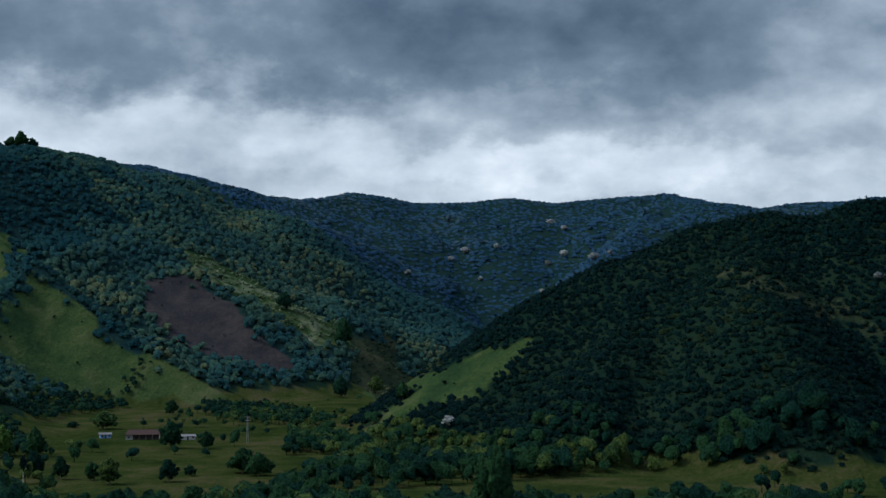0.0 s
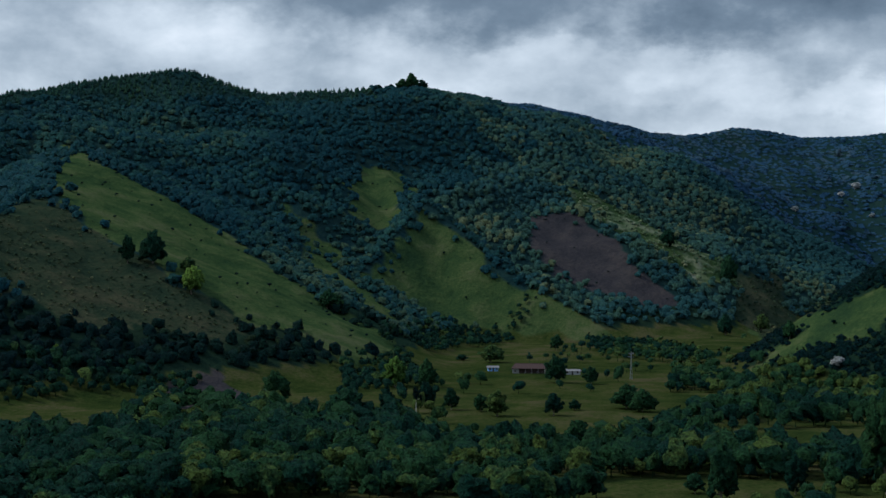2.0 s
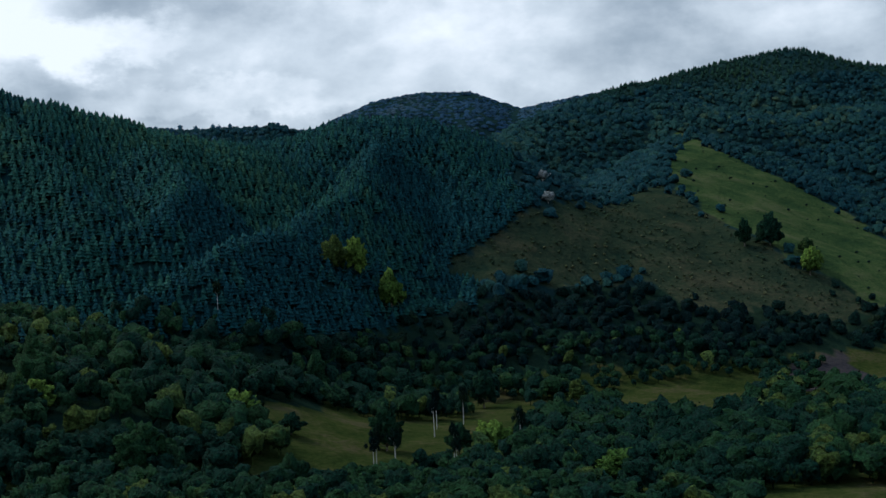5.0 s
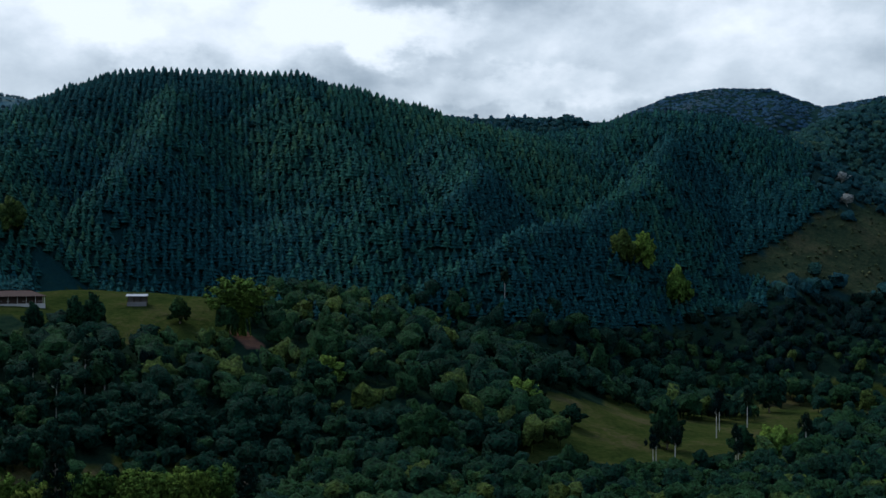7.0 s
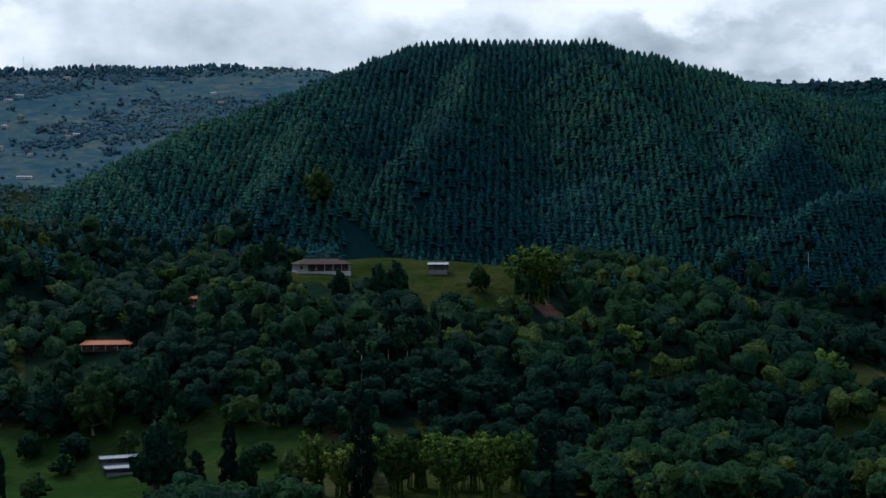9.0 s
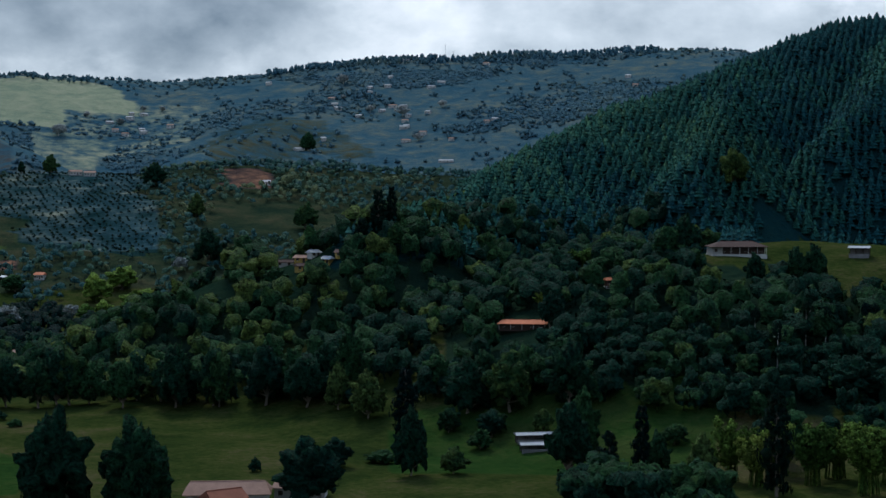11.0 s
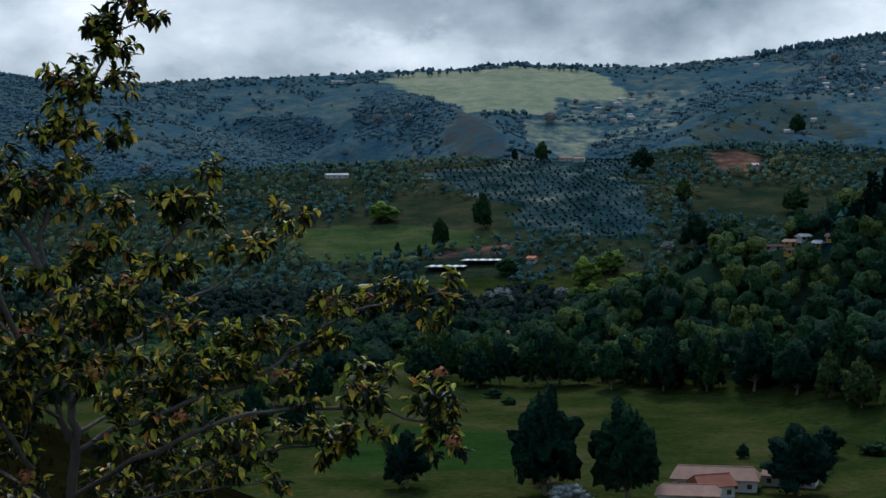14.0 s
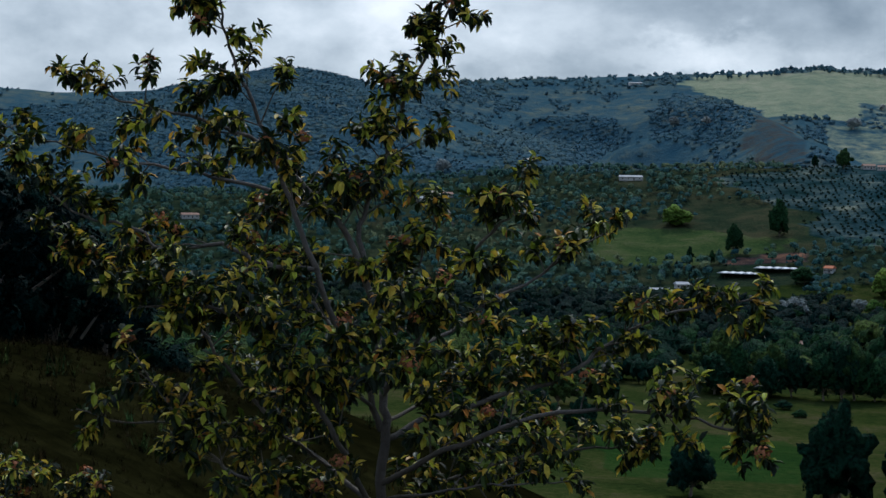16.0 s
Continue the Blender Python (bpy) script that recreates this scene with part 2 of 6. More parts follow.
# ---- the lie of the land: ridge lines given as (turn, distance, height angle from the eye) ----
RIDGES = []


def plan(a, d):
    return d * math.cos(radians(a)), d * math.sin(radians(a))


def ridge(slope, top, *pts):
    """A hill: its crest line, the steepness of its sides and the roundness of its top."""
    RIDGES.append((slope, top, [(*plan(a, d), EYE + d * math.tan(radians(e))) for a, d, e in pts]))


ridge(0.50, 30, (12.9, 2000, 5.54), (11.0, 2150, 5.48), (8.9, 2300, 4.97), (6.8, 2400, 4.38), (4.7, 2500, 4.32), (3.4, 2550, 4.48), (1.1, 2600, 4.18), (-0.9, 2600, 4.19), (-2.7, 2600, 4.27), (-4.1, 2600, 4.14), (-6.2, 2600, 4.29), (-8.3, 2600, 4.41), (-10.0, 2500, 4.14), (-11.6, 2500, 3.89), (-12.8, 2500, 3.99), (-14.4, 2500, 4.00), (-16.0, 2500, 4.17))  # far head
ridge(0.75, 20, (-8.3, 2600, 4.41), (-7.3, 2400, 3.38), (-5.8, 2100, 1.82), (-3.7, 1850, 0.36))  # far head spur
ridge(0.75, 20, (6.8, 2400, 4.38), (4.9, 2200, 2.69), (2.8, 2000, 0.59), (1.2, 1800, -0.86), (-0.9, 1700, -1.79))  # far head spur west
ridge(0.50, 30, (34.5, 1350, 3.64), (32.6, 1450, 4.54), (29.5, 1600, 5.62), (27.2, 1700, 6.04), (25.9, 1750, 6.37), (24.0, 1750, 6.58), (22.6, 1750, 6.07), (20.5, 1750, 5.74), (18.4, 1800, 5.85), (16.1, 1800, 5.88), (15.4, 1800, 5.99), (14.0, 1850, 5.75), (12.9, 2000, 5.62))  # main ridge
ridge(0.9, 10, (12.6, 1840, 5.48), (9.7, 1760, 2.44), (7.6, 1690, 1.35), (5.7, 1620, 0.64), (3.7, 1560, -0.48), (2.7, 1500, -1.51))  # sunny spur
ridge(0.95, 8, (29.1, 1560, 5.33), (28.1, 1420, 4.04), (26.9, 1370, 3.45), (25.4, 1310, 2.64), (23.3, 1240, 1.40), (21.2, 1170, -0.04), (19.0, 1110, -1.29), (16.9, 1060, -2.57), (15.6, 1030, -3.26))  # grass spur
ridge(0.95, 8, (22.6, 1680, 5.17), (22.0, 1500, 3.02), (20.6, 1430, 1.89), (19.1, 1370, 0.80), (17.8, 1310, -0.59), (16.9, 1270, -1.42))  # second spur
ridge(0.9, 5, (17.1, 1700, 4.46), (16.0, 1500, 2.30), (14.9, 1400, 1.82), (13.8, 1370, 1.00), (12.8, 1340, 0.14), (10.7, 1290, -1.29), (8.7, 1250, -2.42), (7.5, 1230, -2.96))  # pyramid spur
ridge(0.95, 5, (14.9, 1400, 1.82), (15.9, 1350, 0.76), (16.9, 1310, -0.30), (16.9, 1270, -1.31))  # pyramid front
ridge(0.75, 15, (12.2, 1700, 2.71), (10.9, 1580, 1.49), (9.0, 1540, 1.56), (7.6, 1500, 0.34), (6.3, 1450, -0.70), (5.1, 1400, -1.73))  # ploughed spur
ridge(0.42, 18, (27.6, 1350, 3.65), (29.0, 1060, 1.79), (31.9, 980, 1.23), (34.5, 930, 0.45), (37.4, 880, -0.53), (39.9, 840, -1.81), (42.4, 800, -2.76))  # brushy hill
ridge(0.42, 18, (29.0, 1060, 1.79), (26.1, 1000, 0.14), (24.0, 940, -1.59), (22.2, 860, -3.92))  # brushy front
ridge(0.70, 14, (-18.7, 1050, 4.95), (-16.1, 960, 4.02), (-15.4, 950, 4.00), (-13.8, 950, 3.50), (-11.8, 950, 3.54), (-9.7, 945, 3.35), (-8.3, 940, 2.74), (-6.6, 935, 2.13), (-4.7, 930, 1.09), (-3.7, 925, 0.09), (-2.2, 920, -0.86), (-1.2, 915, -1.53), (-0.1, 910, -2.05), (1.8, 905, -3.25), (3.6, 900, -4.47))  # dark hill
ridge(0.85, 20, (-11.8, 950, 3.54), (-11.4, 870, 1.79), (-12.3, 800, -0.07), (-13.5, 740, -2.52))  # dark hill face
ridge(0.85, 20, (-8.7, 930, 2.60), (-7.7, 880, 0.77), (-6.6, 820, -1.31), (-5.6, 760, -3.40))  # dark hill foot
ridge(0.60, 20, (80.6, 640, -2.67), (77.6, 635, -2.07), (75.9, 640, -1.16), (73.6, 680, -0.26), (72.4, 700, 0.26), (70.8, 720, 0.98), (68.8, 760, 2.17), (66.7, 800, 3.02), (64.6, 830, 3.66), (62.5, 880, 4.65), (60.4, 920, 5.43), (59.2, 950, 5.85), (56.2, 980, 5.98), (53.5, 980, 5.96), (51.5, 960, 5.47), (49.0, 950, 4.88), (47.4, 950, 4.39), (44.9, 960, 4.04), (45.2, 980, 4.00), (43.1, 1000, 3.92), (41.4, 1000, 4.17), (40.4, 1000, 4.37), (38.9, 1000, 4.50), (37.5, 1000, 4.35), (36.3, 1000, 3.92), (34.9, 1020, 3.23))  # plantation hill
ridge(1.0, 5, (53.3, 914, 5.58), (52.1, 864, 4.56), (50.6, 814, 3.31), (49.6, 775, 2.06), (48.1, 753, 0.28), (47.3, 757, -1.19))  # plantation rib a
ridge(1.0, 5, (57.5, 896, 5.51), (57.8, 832, 4.48), (58.7, 776, 3.02), (60.1, 748, 1.87), (61.7, 743, 0.52))  # plantation rib b
ridge(1.0, 5, (39.1, 926, 3.85), (40.0, 856, 2.19), (42.7, 780, 0.72), (45.8, 719, -0.55), (49.0, 683, -2.25), (50.4, 699, -3.30))  # plantation rib c
ridge(1.0, 5, (47.5, 884, 4.07), (46.2, 820, 2.60), (47.3, 764, 1.34), (49.0, 758, 0.91), (50.6, 791, 0.48))  # plantation rib d
ridge(1.0, 5, (63.4, 789, 3.69), (64.0, 710, 1.92), (65.0, 679, 0.76), (65.7, 697, -0.49))  # plantation rib e
ridge(0.38, 80, (66.7, 600, -3.52), (63.8, 612, -2.25), (60.4, 645, -1.70), (57.3, 645, -1.75), (55.0, 612, -2.9), (53.7, 580, -4.47))  # house knoll
ridge(0.25, 25, (73.6, 600, -4.56), (71.0, 570, -5.18), (66.7, 590, -3.83))  # lower knoll
ridge(0.50, 20, (43.1, 2300, 4.48), (41.6, 2350, 4.54), (40.2, 2400, 4.88), (38.9, 2400, 5.60), (37.3, 2400, 5.78), (35.9, 2400, 5.72), (34.9, 2400, 5.38), (34.1, 2400, 5.02), (31.2, 2300, 5.38), (29.7, 2300, 5.63), (27.4, 2300, 5.79))  # blue hill
ridge(0.50, 20, (48.1, 1700, 4.58), (43.1, 1700, 4.59))  # gap ridge
ridge(0.30, 60, (124.6, 2900, 2.90), (118.9, 2900, 3.10), (117.0, 2900, 3.00), (113.0, 2900, 3.17), (110.9, 2800, 3.32), (109.9, 2800, 3.87), (108.7, 2800, 4.10), (107.6, 2800, 3.81), (106.4, 2900, 3.43), (101.0, 3200, 3.80), (98.0, 3200, 3.86), (96.6, 3200, 3.97), (94.4, 3200, 4.10), (91.3, 3200, 4.14), (89.0, 3200, 4.30), (86.7, 3200, 4.19), (84.2, 3200, 4.10), (82.5, 3200, 4.23), (80.4, 3200, 4.40), (78.3, 3200, 4.70), (76.3, 3200, 4.86), (74.2, 3200, 4.96), (72.2, 3200, 4.94), (68.9, 3200, 4.97), (71.8, 3200, 5.06), (68.7, 3200, 5.12), (66.1, 3200, 5.28), (64.2, 3200, 5.26), (62.3, 3100, 5.07), (60.9, 3000, 4.66))  # far range
ridge(0.6, 25, (99.8, 2800, 2.45), (96.0, 2700, 2.41), (93.4, 2650, 3.06), (91.9, 2550, 2.81), (90.5, 2350, 2.06), (89.4, 2100, 1.23))  # range foothill
ridge(0.55, 25, (76.7, 3150, 4.49), (78.3, 2900, 3.16), (79.8, 2600, 2.59), (81.9, 2350, 1.96), (83.5, 2050, 1.26))  # range spur
ridge(0.5, 25, (109.9, 2750, 3.68), (105.7, 2300, 1.06), (100.4, 2000, 0.52))  # range side
ridge(0.20, 25, (122.7, 1500, -0.76), (117.0, 1500, -0.58), (110.9, 1500, -0.49), (104.6, 1500, 0.07), (97.0, 1500, 0.44), (93.0, 1500, 0.56), (89.6, 1500, 0.66), (86.7, 1500, 0.76), (84.6, 1500, 0.86), (81.4, 1550, 1.04), (78.3, 1550, 0.93), (75.2, 1550, 0.81), (72.2, 1500, 0.57), (68.9, 1300, -0.23))  # orchard terrace
ridge(0.42, 6, (215, 500, 5), (210, 150, 4), (200, 40, -1), (190, 0.1, -86.8))  # the hillside the camera stands on
ridge(0.5, 4, (190, 0.1, -86.8), (150, 14, -8), (128, 34, -6.5), (119, 42, -5.9), (113, 42, -7.1), (109, 40, -9.2), (106, 38, -13))  # near bank
ridge(0.3, 80, (-18, 2500, 4.2), (-40, 2400, 4), (-70, 2600, 4.5), (-100, 2500, 4), (-130, 2600, 5), (-160, 2500, 4), (-190, 2600, 4.6), (-215, 2700, 4), (-236, 2900, 3))  # hills all round


def lattice(x, y, seed):
    xi, yi = np.floor(x).astype(np.int64), np.floor(y).astype(np.int64)
    fx, fy = x - xi, y - yi
    fx, fy = fx * fx * (3 - 2 * fx), fy * fy * (3 - 2 * fy)

    def h(i, j):
        n = (i * 374761393 + j * 668265263 + seed * 974634777) & 0xFFFFFFFF
        n = ((n ^ (n >> 13)) * 1274126177) & 0xFFFFFFFF
        return ((n ^ (n >> 16)) & 0xFFFF) / 65535.0

    return (h(xi, yi) * (1 - fx) + h(xi + 1, yi) * fx) * (1 - fy) + (h(xi, yi + 1) * (1 - fx) + h(xi + 1, yi + 1) * fx) * fy


def fbm(x, y, size, seed=1, octaves=4):
    v, amp, tot = 0.0, 1.0, 0.0
    for o in range(octaves):
        v = v + amp * lattice(x / size + 17.3 * o, y / size - 9.1 * o, seed + o)
        tot += amp
        amp *= 0.5
        size *= 0.5
    return v / tot - 0.5


def height(x, y):
    x, y = np.asarray(x, float), np.asarray(y, float)
    d = np.hypot(x, y)
    z = 1.2 * fbm(x, y, 140, 5) + 60 * np.clip((d - 3300) / 1500, 0, 1)
    for slope, top, pts in RIDGES:
        best, far = np.full(x.shape, -1e9), np.full(x.shape, 1e9)
        for (x0, y0, z0), (x1, y1, z1) in zip(pts, pts[1:]):
            dx, dy = x1 - x0, y1 - y0
            u = np.clip(((x - x0) * dx + (y - y0) * dy) / (dx * dx + dy * dy), 0, 1)
            s = np.hypot(x - x0 - u * dx, y - y0 - u * dy)
            far = np.minimum(far, s)
            best = np.maximum(best, z0 + u * (z1 - z0) - slope * (np.sqrt(s * s + top * top) - top))
        if top >= 20 and 0.5 <= slope <= 0.6:  # gullies down the sides of the great ridges
            best = best + 92 * fbm(x, y, 165, 19, 3) * np.clip((far - 40) / 130, 0, 1)
        k = 14.0 if top > 10 else 3.0
        hgt = np.clip(0.5 + 0.5 * (best - z) / k, 0, 1)
        z = z * (1 - hgt) + best * hgt + k * hgt * (1 - hgt) * 0.5
    rough = np.clip((d - 60) / 400, 0, 1) * np.clip(z / 40, 0, 1)
    z = z + rough * (9 * fbm(x, y, 130, 11) + 5 * fbm(x, y, 45, 23, 3))
    return z


def inside(x, y, poly):
    """Whether plan points lie in a patch whose corners are (turn, distance)."""
    c = [plan(a, d) for a, d in poly]
    d = np.hypot(x, y)
    w = np.clip(d / 1000, 0.4, 1.5)
    x, y = x + w * 24 * fbm(x, y, 55, 91), y + w * 24 * fbm(x, y, 55, 97)
    r = np.zeros(np.shape(x), bool)
    for (x0, y0), (x1, y1) in zip(c, c[1:] + c[:1]):
        if y0 != y1:
            r ^= ((y0 > y) != (y1 > y)) & (x < (x1 - x0) * (y - y0) / (y1 - y0) + x0)
    return r


LAND = {}


def patch(kind, *corners):
    LAND.setdefault(kind, []).append(list(corners))


patch("hill", (28.0, 1404), (26.7, 1298), (25.4, 1256), (23.3, 1206), (21.1, 1152), (19.4, 1104), (18.6, 1088), (19.2, 920), (21.1, 904), (22.4, 928), (24.3, 938), (25.4, 970), (27.1, 1020), (28.1, 1090), (28.7, 1128))  # grass spur
patch("hill", (18.6, 1088), (16.9, 1056), (15.6, 1026), (17.3, 888), (19.0, 900), (19.2, 928))  # grass spur foot
patch("hill", (20.2, 1380), (19.5, 1360), (18.1, 1326), (17.7, 1254), (16.9, 1222), (15.7, 1136), (16.9, 1120), (18.4, 1190), (19.5, 1278), (20.1, 1348))  # second spur
patch("hill", (17.8, 1464), (17.0, 1570), (15.8, 1578), (15.2, 1532), (15.7, 1398), (16.8, 1398), (17.7, 1398))  # clearing
patch("hill", (14.9, 1388), (13.6, 1360), (12.4, 1324), (10.7, 1284), (9.1, 1252), (7.5, 1228), (9.1, 1232), (10.7, 1246), (12.8, 1264), (14.4, 1196), (15.7, 1262), (16.9, 1270), (16.8, 1312), (15.9, 1346))  # pyramid
patch("sunlit", (9.7, 1604), (8.4, 1614), (7.0, 1602), (5.5, 1560), (3.7, 1522), (3.3, 1482), (4.9, 1444), (6.1, 1466), (8.0, 1516), (9.3, 1572))  # sunlit spur, its sun laid on in paler colour
patch("hill", (3.3, 1380), (1.6, 1480), (0.5, 896), (0.1, 872), (1.4, 900), (2.9, 1366))  # valley head
patch("brush", (3.3, 1522), (1.6, 1594), (-0.3, 896), (0.7, 912), (2.9, 1398), (3.7, 1434))  # head slope
patch("hill", (3.4, 876), (1.8, 884), (-0.1, 888), (-1.2, 880), (-2.5, 870), (-3.7, 866), (-3.0, 858), (-1.8, 842), (-1.0, 842), (0.5, 854), (2.0, 862), (2.8, 864))  # spur end
patch("lawn", (64.6, 588), (63.4, 610), (61.7, 606), (60.4, 608), (58.3, 604), (56.2, 604), (55.5, 586), (55.7, 558), (56.9, 552), (59.2, 552), (60.4, 564), (61.7, 562), (63.8, 562))  # house lawn
patch("pasture", (76.4, 1318), (75.0, 1386), (72.8, 692), (73.2, 680), (75.4, 674))  # saddle pasture
patch("lit", (94.4, 3085), (93.0, 3135), (89.6, 3120), (86.9, 3130), (85.9, 3080), (85.1, 2840), (86.3, 2850), (87.8, 2870), (88.0, 2730), (89.6, 2735), (90.9, 2765), (92.5, 2910), (93.8, 3015))  # lit hill, its sunlight laid on as pale grass
patch("lit", (89.1, 2690), (87.1, 2690), (86.3, 2640), (86.6, 2500), (88.4, 2280))  # lit foot, half as much painted sunlight
patch("pasture", (97.4, 1244), (95.8, 1254), (93.0, 1234), (90.5, 1190), (90.8, 1166), (92.1, 1152), (93.0, 1116), (96.0, 1118), (97.7, 1154))  # terrace pasture
patch("scrub", (37.0, 844), (35.6, 864), (33.6, 894), (31.6, 968), (29.6, 1068), (28.7, 1100), (27.1, 1014), (25.4, 962), (24.3, 936), (22.4, 924), (21.1, 900), (22.6, 856), (25.3, 856), (27.4, 826), (29.5, 862), (32.6, 842), (35.6, 834))  # brushy hill
patch("brush", (-10.5, 896), (-11.3, 862), (-12.8, 850), (-14.3, 850), (-15.9, 832), (-15.9, 824), (-14.1, 832), (-12.6, 826), (-10.7, 856))  # dark hill rib
patch("brush", (84.0, 2525), (81.2, 2720), (80.2, 2745), (78.5, 2675), (77.7, 2570), (76.2, 2415), (78.3, 2415), (82.5, 2095))  # dry foothill
patch("soil", (10.8, 1526), (9.1, 1524), (7.6, 1458), (5.5, 1410), (6.1, 1384), (8.0, 1372), (9.7, 1404), (10.7, 1446))  # ploughed
patch("soil", (24.4, 784), (22.3, 820), (21.1, 774), (21.9, 698), (24.9, 718))  # mound
patch("soil", (91.5, 2495), (90.3, 2690), (89.4, 2075), (90.0, 2060), (91.3, 2180), (92.1, 2345))  # red hill
patch("clay", (61.4, 640), (60.3, 640), (60.2, 662), (61.2, 660))  # cut behind the house
patch("lawn", (63.0, 598), (62.6, 640), (60.2, 690), (57.0, 690), (55.6, 645), (55.6, 590))  # upper lawn
patch("clay", (55.5, 568), (54.6, 568), (54.0, 558), (54.4, 548), (55.2, 556))  # scar
patch("clay", (82.2, 1508), (81.0, 1526), (79.9, 1452), (80.7, 1418), (81.9, 1424))  # quarry
patch("clay", (92.5, 1122), (90.9, 1164), (90.0, 1154), (89.9, 1114), (91.5, 1112))  # cut above the greenhouse
patch("plantation", (31.7, 1835), (29.2, 1835), (26.7, 1835), (24.6, 1835), (23.4, 1835), (21.7, 1835), (20.2, 1835), (17.1, 1821), (16.2, 1698), (19.1, 1720), (22.1, 1658), (24.6, 1616), (26.7, 1652), (29.6, 1536), (31.7, 1502))  # conifers along the crest
patch("copse", (95.0, 2910), (94.4, 2980), (93.2, 2935), (91.5, 2890), (91.6, 2405), (92.3, 2380), (93.2, 2440), (95.0, 2515), (95.3, 2610))  # range wood
patch("copse", (80.4, 3050), (78.3, 3050), (75.3, 3050), (72.2, 3050), (72.2, 2930), (75.3, 2875), (78.8, 2965))  # crest wood
patch("copse", (101.0, 2595), (99.0, 2755), (97.6, 2855), (96.0, 2625), (97.0, 2510), (101.0, 2285))  # slope wood
patch("copse", (111.5, 2900), (106.5, 2900), (104, 2300), (101, 1950), (112, 1950), (119, 2700))  # western wood
patch("orchard", (92.9, 1428), (90.9, 1458), (89.6, 1486), (86.7, 2460), (84.8, 1424), (84.5, 1260), (84.7, 1124), (86.7, 1152), (89.6, 1194), (89.9, 1232), (89.0, 1272), (90.9, 1328), (92.7, 1398))  # orchard
patch("grove", (76.0, 488), (70.0, 492), (63.0, 486), (62.0, 560), (66.0, 600), (73.0, 600), (76.0, 560))  # belt behind the paddock
patch("grove", (26.5, 750), (22.6, 704), (18.9, 650), (16.0, 656), (15.2, 562), (12.2, 576), (11.0, 560), (5.9, 614), (2.8, 566), (2.6, 508), (5.9, 474), (12.2, 416), (26.5, 408))  # front belt
patch("grove", (40.8, 542), (38.8, 552), (32.1, 622), (28.6, 616), (21.6, 618), (14.0, 560), (12.0, 494), (18.1, 474), (22.3, 486), (26.5, 384), (40.8, 404))  # middle belt
patch("grove", (40.7, 734), (35.8, 764), (31.0, 792), (26.4, 798), (22.7, 804), (24.8, 708), (29.4, 718), (32.7, 696), (37.8, 698), (40.8, 676))  # hill foot wood
patch("grove", (63.7, 552), (54.0, 542), (49.4, 580), (45.6, 604), (46.0, 518), (43.5, 516), (42.0, 482), (36.8, 480), (31.6, 490), (31.6, 390), (57.7, 376), (63.7, 452))  # river wood
patch("grove", (74.8, 544), (68.8, 512), (61.7, 540), (56.2, 534), (50.0, 560), (42.7, 660), (42.7, 494), (56.2, 454), (63.8, 446), (68.2, 456), (74.8, 478))  # wood under house
patch("grove", (101.0, 704), (95.0, 666), (89.6, 574), (87.1, 562), (78.2, 498), (75.3, 502), (68.8, 472), (68.8, 526), (72.1, 572), (78.3, 594), (82.5, 1080), (85.4, 1004), (89.6, 796), (95.0, 872), (101.0, 888))  # far river wood
patch("grove", (9.1, 1220), (5.5, 1180), (4.1, 1028), (5.1, 982), (8.9, 1082))  # hedge by farm
patch("grove", (16.4, 1100), (13.9, 1225), (10.6, 1285), (11.0, 1260), (16.4, 988))  # spur foot trees
patch("grove", (5.5, 940), (3.0, 824), (2.6, 614), (5.9, 638))  # stream trees
patch("grove", (18.7, 872), (15.2, 968), (14.8, 816), (18.1, 790))  # farm trees
patch("grove", (69.5, 372), (63.5, 372), (63.5, 335), (69.5, 335))  # trees below the paddock
patch("grove", (72, 512), (66, 530), (62.5, 540), (64.6, 575), (68, 600), (73, 590), (75, 545))  # trees on the lower knoll
patch("grove", (2.5, 565), (-18, 565), (-18, 470), (2.5, 500))  # shrubs before the dark hill
patch("grove", (119, 900), (108, 950), (101, 890), (95, 872), (94, 560), (101, 540), (108, 525), (119, 520))  # river wood, west
patch("grove", (57, 545), (53, 690), (44, 690), (43, 560), (50, 530))  # wood at the foot of the plantation
patch("grove", (43.5, 700), (36, 740), (36, 640), (43.5, 615))  # wood by the clearing
patch("field", (112, 505), (104, 515), (95.0, 520), (89, 540), (85, 520), (79, 486), (76, 470), (74.5, 440), (77.5, 350), (98, 340), (112, 340))  # pasture before the river wood
patch("field", (10.5, 780), (3.5, 800), (5.5, 640), (8, 600), (12.5, 640), (13.5, 760))  # pasture before the farm
patch("field", (75.5, 472), (64.0, 445), (65.5, 424), (75.5, 416))  # shed paddock
patch("field", (46, 560), (42.5, 600), (37, 650), (34, 640), (34.5, 540), (38, 505), (43, 505))  # clearing by the river
patch("field", (26, 432), (20, 448), (13, 452), (8, 490), (0, 505), (0, 478), (13, 440), (14, 405), (26, 400))  # near paddock
patch("field", (3.1, 616), (1.7, 648), (-2.5, 676), (-6.5, 714), (-9.7, 710), (-9.7, 614), (-4.5, 584), (1.7, 564))  # strip at the foot of the dark hill
patch("field", (31.9, 712), (30.4, 730), (28.3, 756), (25.6, 764), (25.2, 692), (26.2, 602), (30.5, 602))  # brown field under the brushy hill
patch("field", (44.9, 488), (42.1, 522), (40.0, 540), (39.5, 514), (36.3, 538), (36.4, 484), (41.1, 462), (44.9, 460))  # river meadow
patch("field", (21.6, 806), (20.0, 850), (18.1, 876), (18.6, 762), (19.4, 632), (21.0, 686))  # meadow by the mound
